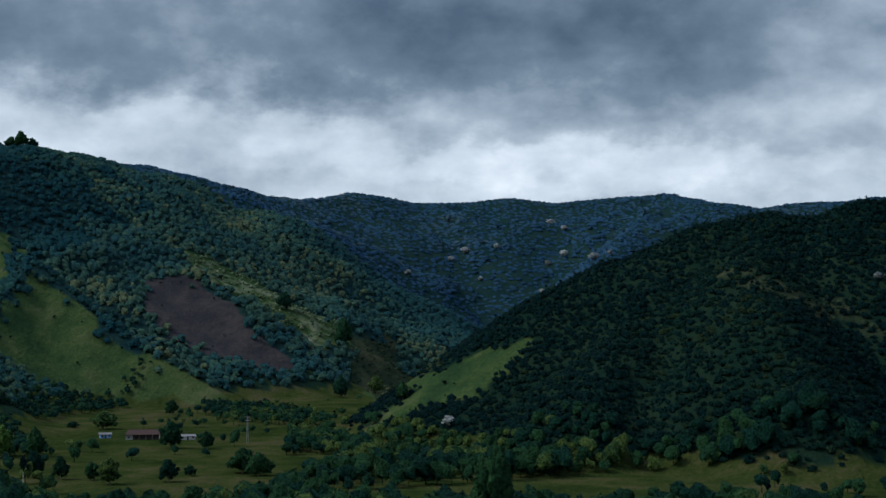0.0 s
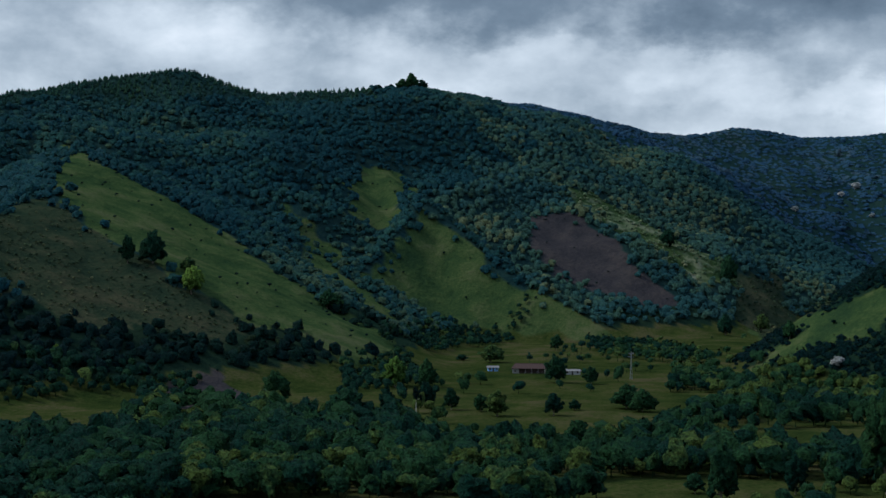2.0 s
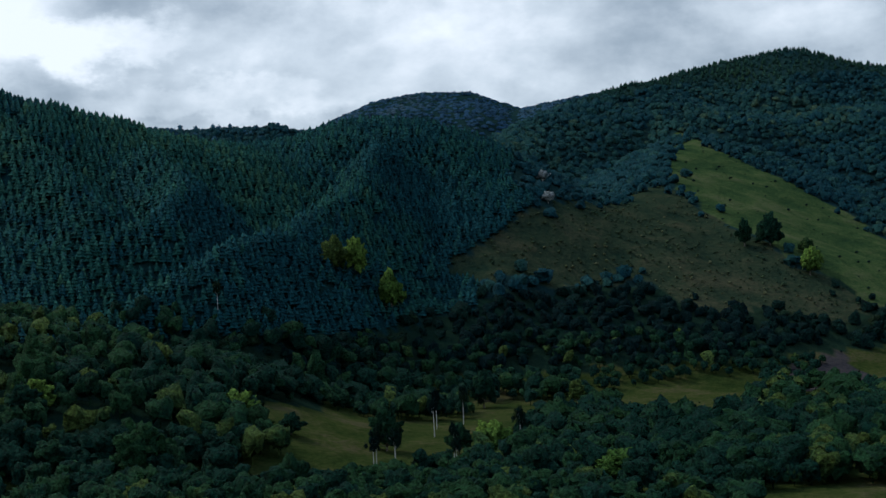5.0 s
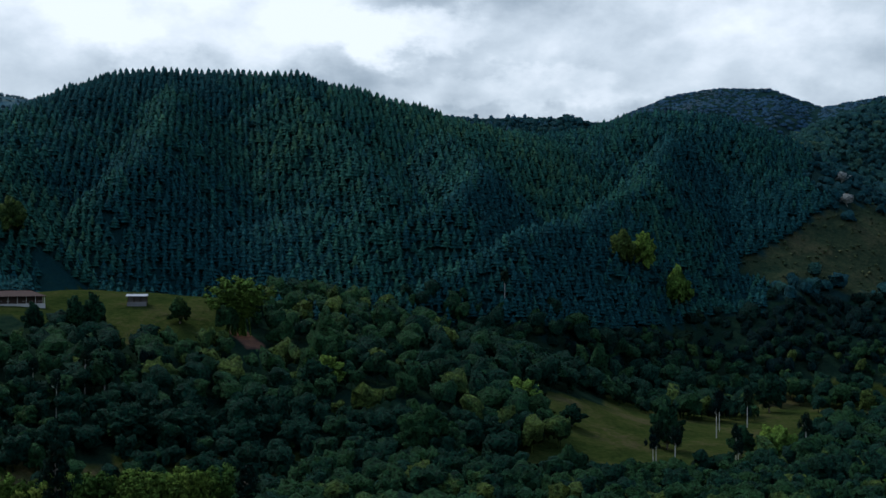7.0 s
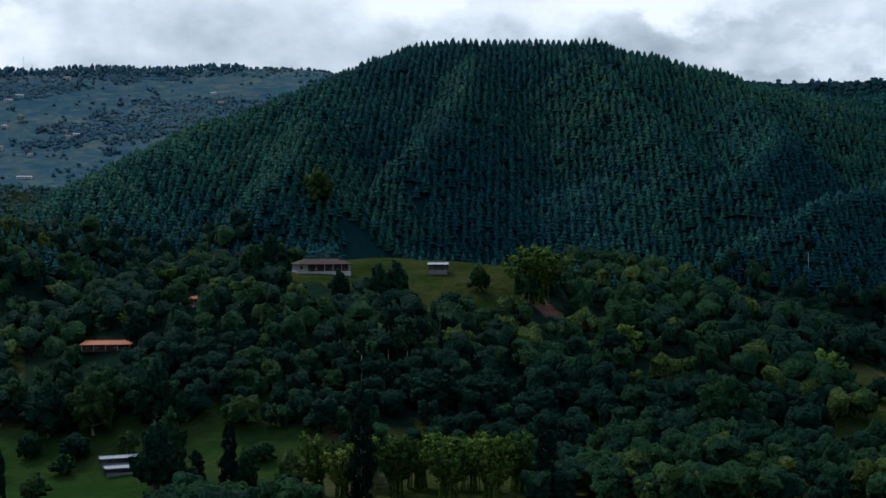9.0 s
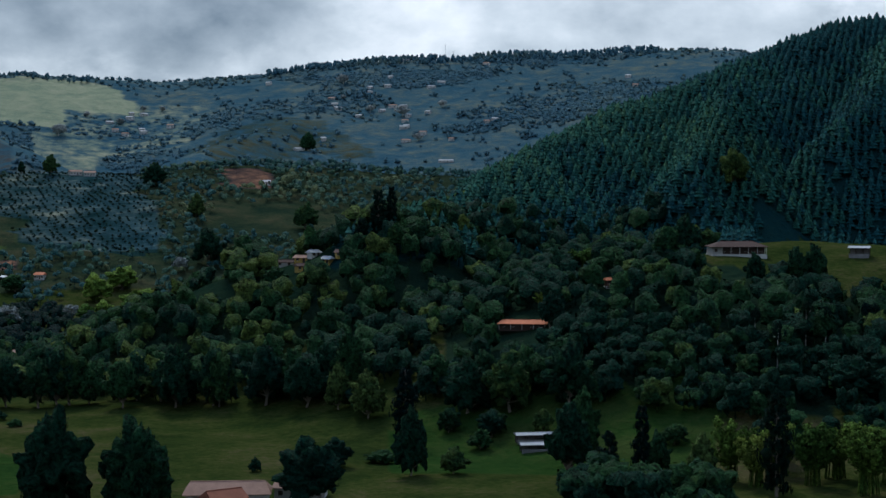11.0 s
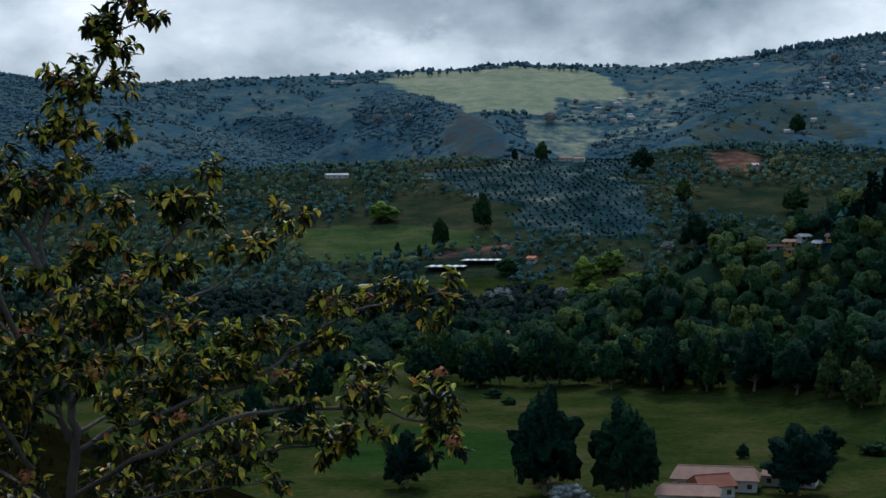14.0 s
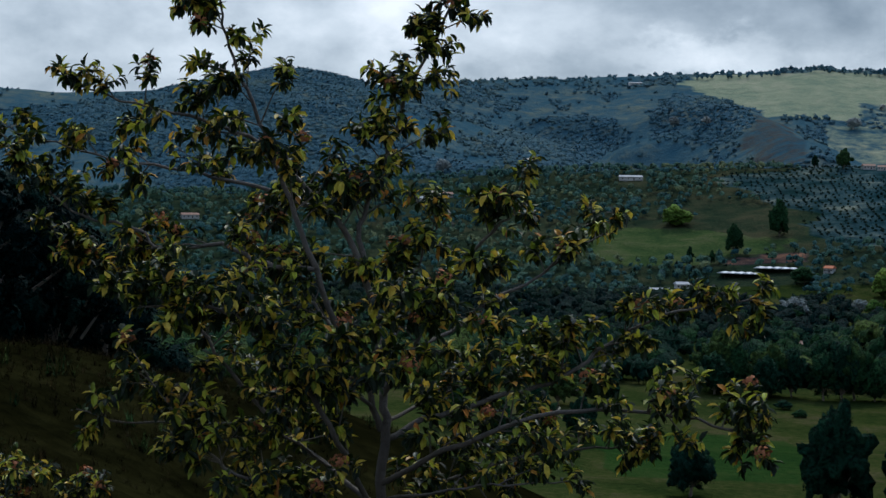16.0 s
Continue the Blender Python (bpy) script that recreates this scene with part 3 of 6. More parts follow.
patch("grove", (5.9, 836), (4.7, 948), (3.0, 870), (-0.3, 814), (-6.6, 736), (-15.8, 714), (-15.8, 700), (-10.7, 698), (-6.6, 712), (-2.4, 670), (2.2, 642), (5.9, 614))  # woods at the foot of the dark hill

HAMLET = [(88.5, 2600), (83.5, 2560), (82.5, 2900), (86, 2990), (88.5, 2760)]  # fields round the far hamlet, with sunlight in the colour
CROP = [[(97.5, 452), (91, 450), (87.1, 420), (89.9, 378), (96.6, 384)], [(76, 400), (64, 400), (63.5, 472), (75.8, 475)]]  # darker strips of the pasture


def cover(x, y):
    g = np.zeros(np.shape(x))
    b, s = g.copy(), g.copy()
    a, d, z = np.degrees(np.arctan2(y, x)), np.hypot(x, y), height(x, y)
    n = fbm(x, y, 160, 31) + 0.35 * fbm(x, y, 40, 37)
    west = (a > 60) & (d > 1050)
    g[(z < 9) & (d > 100) | (a > 74) & (d > 300) & (d < 560)] = 1
    b[west & (d <= 1800)] = 1
    for kind in ("field", "orchard", "hill", "sunlit", "lawn", "lit", "pasture"):
        for p in LAND[kind]:
            k = inside(x, y, p)
            g[k], b[k] = 1, 0
    for p in LAND["scrub"] + LAND["brush"]:
        b[inside(x, y, p)] = np.where(d > 1800, 0.5, 1)[inside(x, y, p)]
    # beyond 1800 m only half mixed, so haze dulls the soil
    for p in LAND["soil"] + LAND["clay"]:
        s[inside(x, y, p)] = np.where(d > 1800, 0.5, 1)[inside(x, y, p)]
    return g, b, s


def pine_edge(x, y):
    """The ragged eastern edge of the plantation."""
    return 35.0 + 6 * fbm(x, y, 160, 53)


def in_pines(x, y, a, d, z):
    """The plantation: down to the foot behind the house, only the upper slopes farther east."""
    foot = np.where(a > 54, 13, 36) + 14 * fbm(x, y, 70, 51)
    return (a > pine_edge(x, y)) & (a < 78) & (d > 600) & (d < 1100) & (z > foot)


def tints(x, y):
    """Further looks of the ground: hill grass, far dry slopes with haze mixed in, pale grass standing for sunlight,
    crops, red clay.
    """
    a, d, z = np.degrees(np.arctan2(y, x)), np.hypot(x, y), height(x, y)
    hill = np.zeros(np.shape(x))
    for p in LAND["hill"] + LAND["sunlit"] + LAND["pasture"]:
        hill[inside(x, y, p)] = 1
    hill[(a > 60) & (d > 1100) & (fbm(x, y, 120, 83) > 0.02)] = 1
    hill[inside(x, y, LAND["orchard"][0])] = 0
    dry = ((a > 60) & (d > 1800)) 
    # pale share: how much painted sunlight each patch gets
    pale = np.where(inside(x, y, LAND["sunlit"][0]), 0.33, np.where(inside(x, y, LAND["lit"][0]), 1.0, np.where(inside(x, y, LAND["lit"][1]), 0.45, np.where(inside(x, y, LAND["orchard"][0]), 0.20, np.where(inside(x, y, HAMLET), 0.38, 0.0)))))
    crop = np.zeros(np.shape(x))
    for p in CROP:
        crop[inside(x, y, p)] = 1
    clay = np.zeros(np.shape(x))
    for p in LAND["clay"]:
        clay[inside(x, y, p)] = np.where(d > 1000, 0.55, 1)[inside(x, y, p)]
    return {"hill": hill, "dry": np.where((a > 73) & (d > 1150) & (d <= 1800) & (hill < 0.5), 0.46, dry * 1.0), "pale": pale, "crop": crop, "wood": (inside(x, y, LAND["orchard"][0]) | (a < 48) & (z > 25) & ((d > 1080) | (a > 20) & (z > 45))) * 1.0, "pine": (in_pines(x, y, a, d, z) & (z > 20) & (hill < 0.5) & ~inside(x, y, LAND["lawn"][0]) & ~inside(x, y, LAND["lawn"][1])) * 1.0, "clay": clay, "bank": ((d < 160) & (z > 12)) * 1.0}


def numpy_mesh(name, v, tris, mat, attrs=None, smooth=False, normals=None):
    me = bpy.data.meshes.new(name)
    n = len(tris)
    me.vertices.add(len(v))
    me.vertices.foreach_set("co", np.asarray(v, np.float32).ravel())
    me.loops.add(n * 3)
    me.loops.foreach_set("vertex_index", np.asarray(tris, np.int32).ravel())
    me.polygons.add(n)
    me.polygons.foreach_set("loop_start", np.arange(n, dtype=np.int32) * 3)
    me.polygons.foreach_set("use_smooth", np.full(n, smooth))
    for key, val in (attrs or {}).items():
        a = me.attributes.new(key, "FLOAT", "POINT")
        a.data.foreach_set("value", np.asarray(val, np.float32))
    me.update(calc_edges=True)
    me.validate()
    if normals is not None:
        me.polygons.foreach_set("use_smooth", np.full(n, True))
        me.normals_split_custom_set_from_vertices(np.asarray(normals, np.float32))
    me.materials.append(mat)
    return me


def build_ground():
    ang = np.concatenate([np.arange(-22, 122, 0.42), np.arange(122, 338, 3.0)])
    ds = [0.4]
    while ds[-1] < 4850:
        d = ds[-1]
        ds.append(d + (d * 0.05 if d < 150 else 7 if d < 480 else 9 if d < 2000 else 18 if d < 3400 else 70))
    A, D = np.meshgrid(np.radians(ang), np.array(ds))
    X, Y = D * np.cos(A), D * np.sin(A)
    Z = height(X, Y)
    g, b, s = cover(X, Y)
    na, nr = len(ang), len(ds)
    v = np.stack([X.ravel(), Y.ravel(), Z.ravel()], 1)
    i, j = np.meshgrid(np.arange(nr - 1), np.arange(na), indexing="ij")
    j2 = (j + 1) % na
    a0, a1, b0, b1 = i * na + j, i * na + j2, (i + 1) * na + j, (i + 1) * na + j2
    tris = np.concatenate([np.stack([a0, b0, b1], -1).reshape(-1, 3), np.stack([a0, b1, a1], -1).reshape(-1, 3)])
    v = np.concatenate([v, [[0, 0, float(height(np.zeros(1), np.zeros(1))[0])]]])
    k = np.arange(na)
    tris = np.concatenate([tris, np.stack([np.full(na, len(v) - 1), k, (k + 1) % na], -1)])
    at = {"grass": np.append(g.ravel(), 0), "brush": np.append(b.ravel(), 0), "soil": np.append(s.ravel(), 0)}
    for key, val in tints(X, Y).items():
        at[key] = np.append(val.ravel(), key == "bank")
    me = numpy_mesh("ground", v, tris, ground_material(), at, True)
    tagged(new("ground", me), "hills and valley floor of grass, brush and bare soil", "ground", kind="structure")


# ---- woods: many small trees in one mesh ----
BALL_P = [Vector(p) for p in ((1, 0, 0), (0, 1, 0), (-1, 0, 0), (0, -1, 0), (0, 0, 1), (0, 0, -1))]
BALL_F = [(0, 1, 4), (1, 2, 4), (2, 3, 4), (3, 0, 4), (1, 0, 5), (2, 1, 5), (3, 2, 5), (0, 3, 5)]


def core(V, T, N, rng, c, r, flat, rough):
    """The closed, lumpy inside of a lobe of leaves."""
    j = len(V)
    turn = Matrix.Rotation(rng.uniform(0, 6.28), 3, "Z") @ Matrix.Rotation(rng.uniform(0, 6.28), 3, "X")
    for p in BALL_P:
        q = turn @ p
        k = r * rng.uniform(1 - rough, 1)
        at = Vector((c[0] + q.x * k, c[1] + q.y * k, c[2] + q.z * k * flat))
        V.append(tuple(at))
        N.append(tuple((q * 0.6 + Vector((at.x, at.y, at.z - 0.4)).normalized() * 0.6).normalized()))
    T.extend([tuple(j + i for i in f) for f in BALL_F])


def ball_mesh(level):
    """Points and faces of a unit ball, its underside left away."""
    bm = bmesh.new()
    bmesh.ops.create_icosphere(bm, subdivisions=level, radius=1.0)
    P = [v.co.copy() for v in bm.verts]
    F = [tuple(v.index for v in f.verts) for f in bm.faces if f.calc_center_median().z > -0.62]
    bm.free()
    return P, F


BALLS = {k: ball_mesh(k) for k in (1, 2, 3, 4)}


def crown_shell(V, T, N, rng, level, lobes, mid, lift=0.25, up=0.35):
    """The lumpy outside of a crown: as far out, in each direction, as its outermost lobe reaches."""
    P, F = BALLS[level]
    turn = Matrix.Rotation(rng.uniform(0, 6.28), 3, "Z")
    used = sorted({i for f in F for i in f})
    at = {}
    for i in used:
        q = turn @ P[i]
        far, best = 0.05, None
        for cx, cy, cz, r in lobes:
            c = Vector((cx, cy, cz)) - mid
            along = q.dot(c)
            h = along * along - c.length_squared + r * r
            if h > 0 and along + math.sqrt(h) > far:
                far, best = along + math.sqrt(h), c
        far *= rng.uniform(0.92, 1.07) if level < 2 else rng.uniform(0.78, 1.16)
        w = mid + q * far
        n = (w - mid - best).normalized() if best is not None else q
        at[i] = len(V)
        V.append(tuple(w))
        N.append(tuple((n * 0.75 + q * lift + Vector((0, 0, up))).normalized()))
    T.extend([tuple(at[i] for i in f) for f in F])


def tree_template(rng, kind):
    """Vertices and triangles of one small tree of height 1: trunk, inner crown and loose clumps of leaves."""
    V, T, N = [], [], []

    def tri(a, b, c, out=None):
        """A triangle that faces outwards and is shaded softly, as part of its lobe."""
        g = (Vector(b) - Vector(a)).cross(Vector(c) - Vector(a))
        mid = (Vector(a) + Vector(b) + Vector(c)) / 3
        out = Vector(out) if out else Vector((mid.x, mid.y, 0.06))
        if g.dot(out) < 0:
            b, c = c, b
        n = len(V)
        V.extend([a, b, c])
        T.append((n, n + 1, n + 2))
        for p in (a, b, c):
            N.append(tuple((out.normalized() * 0.5 + Vector((p[0], p[1], p[2] - 0.4)).normalized() * 0.75).normalized()))

    def stem(h, r):
        for q in range(3):
            a0, a1 = q * 2.094, (q + 1) * 2.094
            tri((r * math.cos(a0), r * math.sin(a0), -0.1), (r * math.cos(a1), r * math.sin(a1), -0.1), (0, 0, h))

    if kind == "pine":
        stem(0.9, 0.02)
        for lv in range(4):
            z0, z1 = 0.14 + 0.19 * lv, 0.14 + 0.19 * lv + 0.30
            r = 0.36 * (1 - lv / 4.6)
            for q in range(5):
                a = q * 1.2566 + rng.uniform(-0.2, 0.2) + lv
                w = 0.72
                rr = r * rng.uniform(0.8, 1.2)
                tri((rr * math.cos(a - w), rr * math.sin(a - w), z0 + rng.uniform(-0.02, 0.03)), (rr * math.cos(a + w), rr * math.sin(a + w), z0 + rng.uniform(-0.02, 0.03)), (rng.uniform(-0.01, 0.01), rng.uniform(-0.01, 0.01), z1))
        return np.array(V), np.array(T), np.array(N)
    if kind == "tuft":
        for q in range(12):
            a, o, h = rng.uniform(0, 6.28), rng.uniform(0, 0.35), rng.uniform(0.5, 1.0)
            bx, by = o * math.cos(a * 3), o * math.sin(a * 3)
            tri((bx - 0.03 * math.sin(a), by + 0.03 * math.cos(a), 0), (bx + 0.03 * math.sin(a), by - 0.03 * math.cos(a), 0), (bx + 0.35 * math.cos(a), by + 0.35 * math.sin(a), h), out=(math.cos(a) * 0.4, math.sin(a) * 0.4, 1))
        return np.array(V), np.array(T), np.array(N)
    stem(0.6, 0.03)
    level, n, many, size = {"round": (2, 8, 6, 0.085), "small": (1, 8, 3, 0.14), "fine": (2, 30, 8, 0.075), "leafy": (3, 60, 10, 0.055), "low": (1, 6, 3, 0.15)}[kind]
    lobes = [(0.0, 0.0, 0.52, 0.26)]
    for q in range(many):
        a, o = q * 2.4 + rng.uniform(-0.5, 0.5), rng.uniform(0.13, 0.27)
        lobes.append((o * math.cos(a), o * math.sin(a), rng.uniform(0.3, 0.82) - 0.25 * o, rng.uniform(0.13, 0.21)))
    mid = Vector((0, 0, 0.5))
    crown_shell(V, T, N, rng, level, lobes, mid)
    for q in range(n):
        # loose sprays that break the outline
        cx, cy, cz, r = lobes[q % len(lobes)]
        u, w = rng.uniform(-0.35, 1), rng.uniform(0, 6.283)
        s = math.sqrt(1 - u * u)
        o = Vector((s * math.cos(w), s * math.sin(w), u))
        p = Vector((cx, cy, cz)) + o * r * rng.uniform(0.95, 1.12)
        side = o.cross(Vector((rng.uniform(-1, 1), rng.uniform(-1, 1), rng.uniform(-1, 1)))).normalized()
        L = size * rng.uniform(0.6, 1.3)
        tri(tuple(p - side * L * 0.6 - o * L * 0.4), tuple(p + side * L * 0.6 - o * L * 0.3), tuple(p + o * L * 0.3 + o.cross(side) * L), out=(o.x, o.y, o.z + 0.3))
    return np.array(V), np.array(T), np.array(N)


def slope_normal(x, y):
    e = 6.0
    n = np.stack([-(height(x + e, y) - height(x - e, y)), -(height(x, y + e) - height(x, y - e)), np.full(np.shape(x), 2 * e)], -1)
    return n / np.linalg.norm(n, axis=-1, keepdims=True)


def woods(name, kind, pos, hgt, wide, mat, label, seed=3, category="trees", canopy=0.0, spread=0.16):
    """Trees in one mesh; canopy: how far the crowns close into one even surface."""
    rng = random.Random(seed)
    nr = np.random.RandomState(seed)
    temps = [tree_template(rng, kind) for _ in range(7)]
    vs, ts, tint, ns, base = [], [], [], [], 0
    which = nr.randint(0, 7, len(pos))
    px, py = pos[:, 0], pos[:, 1]
    tone = 1 + np.clip(0.42 + 1.3 * fbm(px, py, 80, seed) + 0.9 * fbm(px, py, 260, seed + 9, 2) + nr.normal(0, spread, len(pos)), 0.01, 0.99)
    for k in range(7):
        q = np.where(which == k)[0]
        if not len(q):
            continue
        V, T, N = temps[k]
        a = nr.rand(len(q)) * 6.283
        c, s = np.cos(a)[:, None], np.sin(a)[:, None]
        W, H = wide[q][:, None], hgt[q][:, None]
        x = (V[:, 0] * c - V[:, 1] * s) * W + pos[q, 0][:, None]
        y = (V[:, 0] * s + V[:, 1] * c) * W + pos[q, 1][:, None]
        z = V[:, 2] * H + pos[q, 2][:, None]
        vs.append(np.stack([x, y, z], -1).reshape(-1, 3))
        ts.append((T[None] + (base + np.arange(len(q)) * len(V))[:, None, None]).reshape(-1, 3))
        nn = np.stack([N[:, 0] * c - N[:, 1] * s, N[:, 0] * s + N[:, 1] * c, N[:, 2] + 0 * c], -1)
        if canopy:
            nn = nn * (1 - canopy) + canopy * slope_normal(pos[q, 0], pos[q, 1])[:, None, :]
            nn = nn / np.linalg.norm(nn, axis=-1, keepdims=True)
        ns.append(nn.reshape(-1, 3))
        tint.append(np.repeat(tone[q], len(V)))
        base += len(q) * len(V)
    me = numpy_mesh(name, np.concatenate(vs), np.concatenate(ts), mat, {"tint": np.concatenate(tint)}, normals=np.concatenate(ns))
    return tagged(new(name, me), label, category, kind="stuff")


def sprinkle(a0, a1, d0, d1, step, seed):
    """Points spread over a sector, about step apart."""
    nr = np.random.RandomState(seed)
    x0, x1, y0, y1 = -1e9, 1e9, -1e9, 1e9
    aa = np.radians(np.linspace(a0, a1, 60))
    xs = np.concatenate([d0 * np.cos(aa), d1 * np.cos(aa)])
    ys = np.concatenate([d0 * np.sin(aa), d1 * np.sin(aa)])
    gx, gy = np.meshgrid(np.arange(xs.min(), xs.max(), step), np.arange(ys.min(), ys.max(), step))
    x = gx.ravel() + nr.uniform(-0.45, 0.45, gx.size) * step
    y = gy.ravel() + nr.uniform(-0.45, 0.45, gx.size) * step
    a, d = np.degrees(np.arctan2(y, x)), np.hypot(x, y)
    k = (a > a0) & (a < a1) & (d > d0) & (d < d1)
    return x[k], y[k]


# slopes that face the hillside where the camera stands
HORIZON_A = np.arange(-19, 120, 0.5)
HORIZON_D = np.arange(100, 3400, 10.0)


def facing():
    A, D = np.meshgrid(np.radians(HORIZON_A), HORIZON_D, indexing="ij")
    e = (height(D * np.cos(A), D * np.sin(A)) - EYE) / D
    return np.maximum.accumulate(e, 1)


RISE = facing()


def on_view_side(x, y, tall):
    a, d = np.degrees(np.arctan2(y, x)), np.hypot(x, y)
    i = np.clip(((a + 19) / 0.5).astype(int), 0, len(HORIZON_A) - 1)
    j = np.clip(((d - 100) / 10).astype(int) - 2, 0, len(HORIZON_D) - 1)
    return (height(x, y) + tall - EYE) / d > RISE[i, j] - 0.001


build_ground()


# ---- woods and crops ----
CLEAR = [(59.9, 550, 604, 4.2), (59.2, 590, 690, 3.2), (63.2, 540, 610, 1.25), (58.84, 550, 605, 0.55), (71.0, 492, 540, 0.9), (67.77, 522, 560, 0.3), (70.45, 395, 445, 0.9), (82.0, 320, 375, 2.2), (79.3, 330, 375, 1.2), (11.0, 860, 930, 1.9),
         (79.9, 600, 650, 0.5), (79.3, 595, 640, 0.35), (78.3, 590, 620, 0.3), (77.85, 595, 620, 0.25), (78.8, 605, 636, 0.3), (91.3, 1020, 1105, 1.5), (84.35, 1960, 2010, 0.3), (87.2, 1440, 1490, 0.5), (73.88, 2330, 2395, 0.4), (95.9, 1390, 1440, 0.5),
         (88.69, 1060, 1095, 0.25), (89.36, 665, 700, 0.35), (80.58, 1415, 1450, 0.25), (94.6, 1000, 1060, 0.9), (112.2, 1340, 1380, 0.4), (103.1, 1340, 1395, 0.7), (86.2, 880, 1050, 1.7), (91.3, 930, 1090, 1.7), (54.75, 535, 575, 0.8), (59.5, 330, 425, 4.2)]


def cleared(x, y):
    """Yards and lanes before the houses, free of trees."""
    a, d = np.degrees(np.arctan2(y, x)), np.hypot(x, y)
    r = np.zeros(len(x), bool)
    for ca, d0, d1, half in CLEAR:
        r |= (np.abs(a - ca) < half) & (d > d0) & (d < d1)
    return r


def stand(x, y):
    return np.stack([x, y, height(x, y)], 1)


def in_any(x, y, patches):
    r = np.zeros(len(x), bool)
    for p in patches:
        r |= inside(x, y, p)
    return r


def grow(name, kind, x, y, lo, hi, wide, mat, label, seed, sink=0.3, canopy=0.0, spread=0.16, deep=0.0):
    """deep: how far, of their height, the crowns stand in the closed canopy."""
    nr = np.random.RandomState(seed)
    k = ~cleared(x, y)
    x, y = x[k], y[k]
    h = nr.uniform(lo, hi, len(x)) * (1 + 0.5 * fbm(x, y, 60, 77))
    pos = stand(x, y)
    pos[:, 2] -= sink + deep * h
    return woods(name, kind, pos, h, h * wide * nr.uniform(0.85, 1.2, len(x)), mat, label, seed, canopy=canopy, spread=spread)


def plant_hills():
    # woodland on the eastern hills
    x, y = sprinkle(-18, 50, 640, 1950, 8.0, 5)
    z = height(x, y)
    nr = np.random.RandomState(8)
    g, b, s = cover(x + nr.normal(0, 9, len(x)), y + nr.normal(0, 9, len(x)))  # ragged edges
    a, d = np.degrees(np.arctan2(y, x)), np.hypot(x, y)
    n = fbm(x, y, 90, 41)
    open_land = (g + b + s > 0.5)
    pines = in_pines(x, y, a, d, z)
    low = np.where(a < 4.5, 1.5, 10 + 8 * n)
    k = (z > low) & ~(open_land & (z > 8)) & ~((open_land) & (z < 8) & (a >= 4.5)) & ~pines & on_view_side(x, y, 9)
    up = k & ((d > 1080) | (a > 20) & (z > 45))
    k &= ~up
    k &= (a > 14)
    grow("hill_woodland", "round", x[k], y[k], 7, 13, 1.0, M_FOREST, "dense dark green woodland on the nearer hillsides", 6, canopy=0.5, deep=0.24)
    # low closed woods on the dark hill, leaf tone darkened for cloud shade
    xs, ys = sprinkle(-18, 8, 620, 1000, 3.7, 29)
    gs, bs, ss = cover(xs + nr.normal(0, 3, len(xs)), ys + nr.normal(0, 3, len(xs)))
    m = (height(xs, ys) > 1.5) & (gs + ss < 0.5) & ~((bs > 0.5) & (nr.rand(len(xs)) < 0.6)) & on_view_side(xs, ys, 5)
    grow("dark_hill_woods", "low", xs[m], ys[m], 3.2, 7.5, 1.25, M_FOREST, "low woods and scrub on the steep hill, cloud shade in colour", 30, canopy=0.6, deep=0.36, spread=0.24)
    # closed woods of the high ridge
    x, y = sprinkle(-4, 50, 640, 1950, 7.0, 55)
    z = height(x, y)
    g, b, s = cover(x + nr.normal(0, 6, len(x)), y + nr.normal(0, 6, len(x)))
    a, d = np.degrees(np.arctan2(y, x)), np.hypot(x, y)
    n = fbm(x, y, 90, 41)
    pines = in_pines(x, y, a, d, z)
    up = (g + b + s < 0.5) & (z > 10 + 8 * n) & ~pines & on_view_side(x, y, 7) & ((d > 1080) | (a > 20) & (z > 45))
    crest = up & in_any(x, y, LAND["plantation"])
    up &= ~crest
    grow("crest_plantation", "pine", x[crest], y[crest], 4, 6.5, 1.15, M_CREST, "light green conifers along the crest of the ridge", 24, canopy=0.6)
    # sun on this flank is put into its lighter leaf colour
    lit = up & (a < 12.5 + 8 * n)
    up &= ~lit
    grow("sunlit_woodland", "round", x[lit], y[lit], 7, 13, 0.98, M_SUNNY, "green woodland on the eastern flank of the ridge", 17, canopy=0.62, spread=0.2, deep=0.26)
    grow("upland_woodland", "round", x[up], y[up], 7, 14, 0.98, M_UPPER, "woodland high on the main ridge, tinted blue with haze", 7, canopy=0.62, spread=0.2, deep=0.26)
    # shrubs and saplings on open slopes
    nr = np.random.RandomState(9)
    xs, ys = sprinkle(18, 42, 740, 1100, 4.6, 18)
    m = in_any(xs, ys, LAND["scrub"]) & on_view_side(xs, ys, 3) & (nr.rand(len(xs)) < 0.5 + 1.2 * fbm(xs, ys, 40, 85))
    xb, yb = sprinkle(-18, 66, 640, 1750, 5.0, 28)
    mb = in_any(xb, yb, LAND["brush"]) & on_view_side(xb, yb, 3) & (nr.rand(len(xb)) < 0.55)
    grow("slope_scrub", "small", xb[mb], yb[mb], 1.2, 4.5, 1.2, M_BRUSH, "brown-green scrub on rough slopes", 27)
    grow("hill_scrub", "small", xs[m], ys[m], 0.8, 3.0, 1.4, M_BRUSH, "low brown-green scrub on the dry hill", 12)
    xs, ys = sprinkle(2, 14, 1350, 1850, 5.0, 19)
    m = in_any(xs, ys, LAND["sunlit"]) & on_view_side(xs, ys, 4) & (nr.rand(len(xs)) < 0.42 + 0.9 * fbm(xs, ys, 45, 87))
    grow("sunlit_shrubs", "low", xs[m], ys[m], 2.5, 7.0, 1.2, M_SHRUB, "shrubs and small trees, sunlight painted pale into their leaves", 14, deep=0.1, spread=0.25)
    m = (z > 8) & (g + s > 0.5) & on_view_side(x, y, 3) & (nr.rand(len(x)) < 0.06 + 0.14 * (n > 0.1))
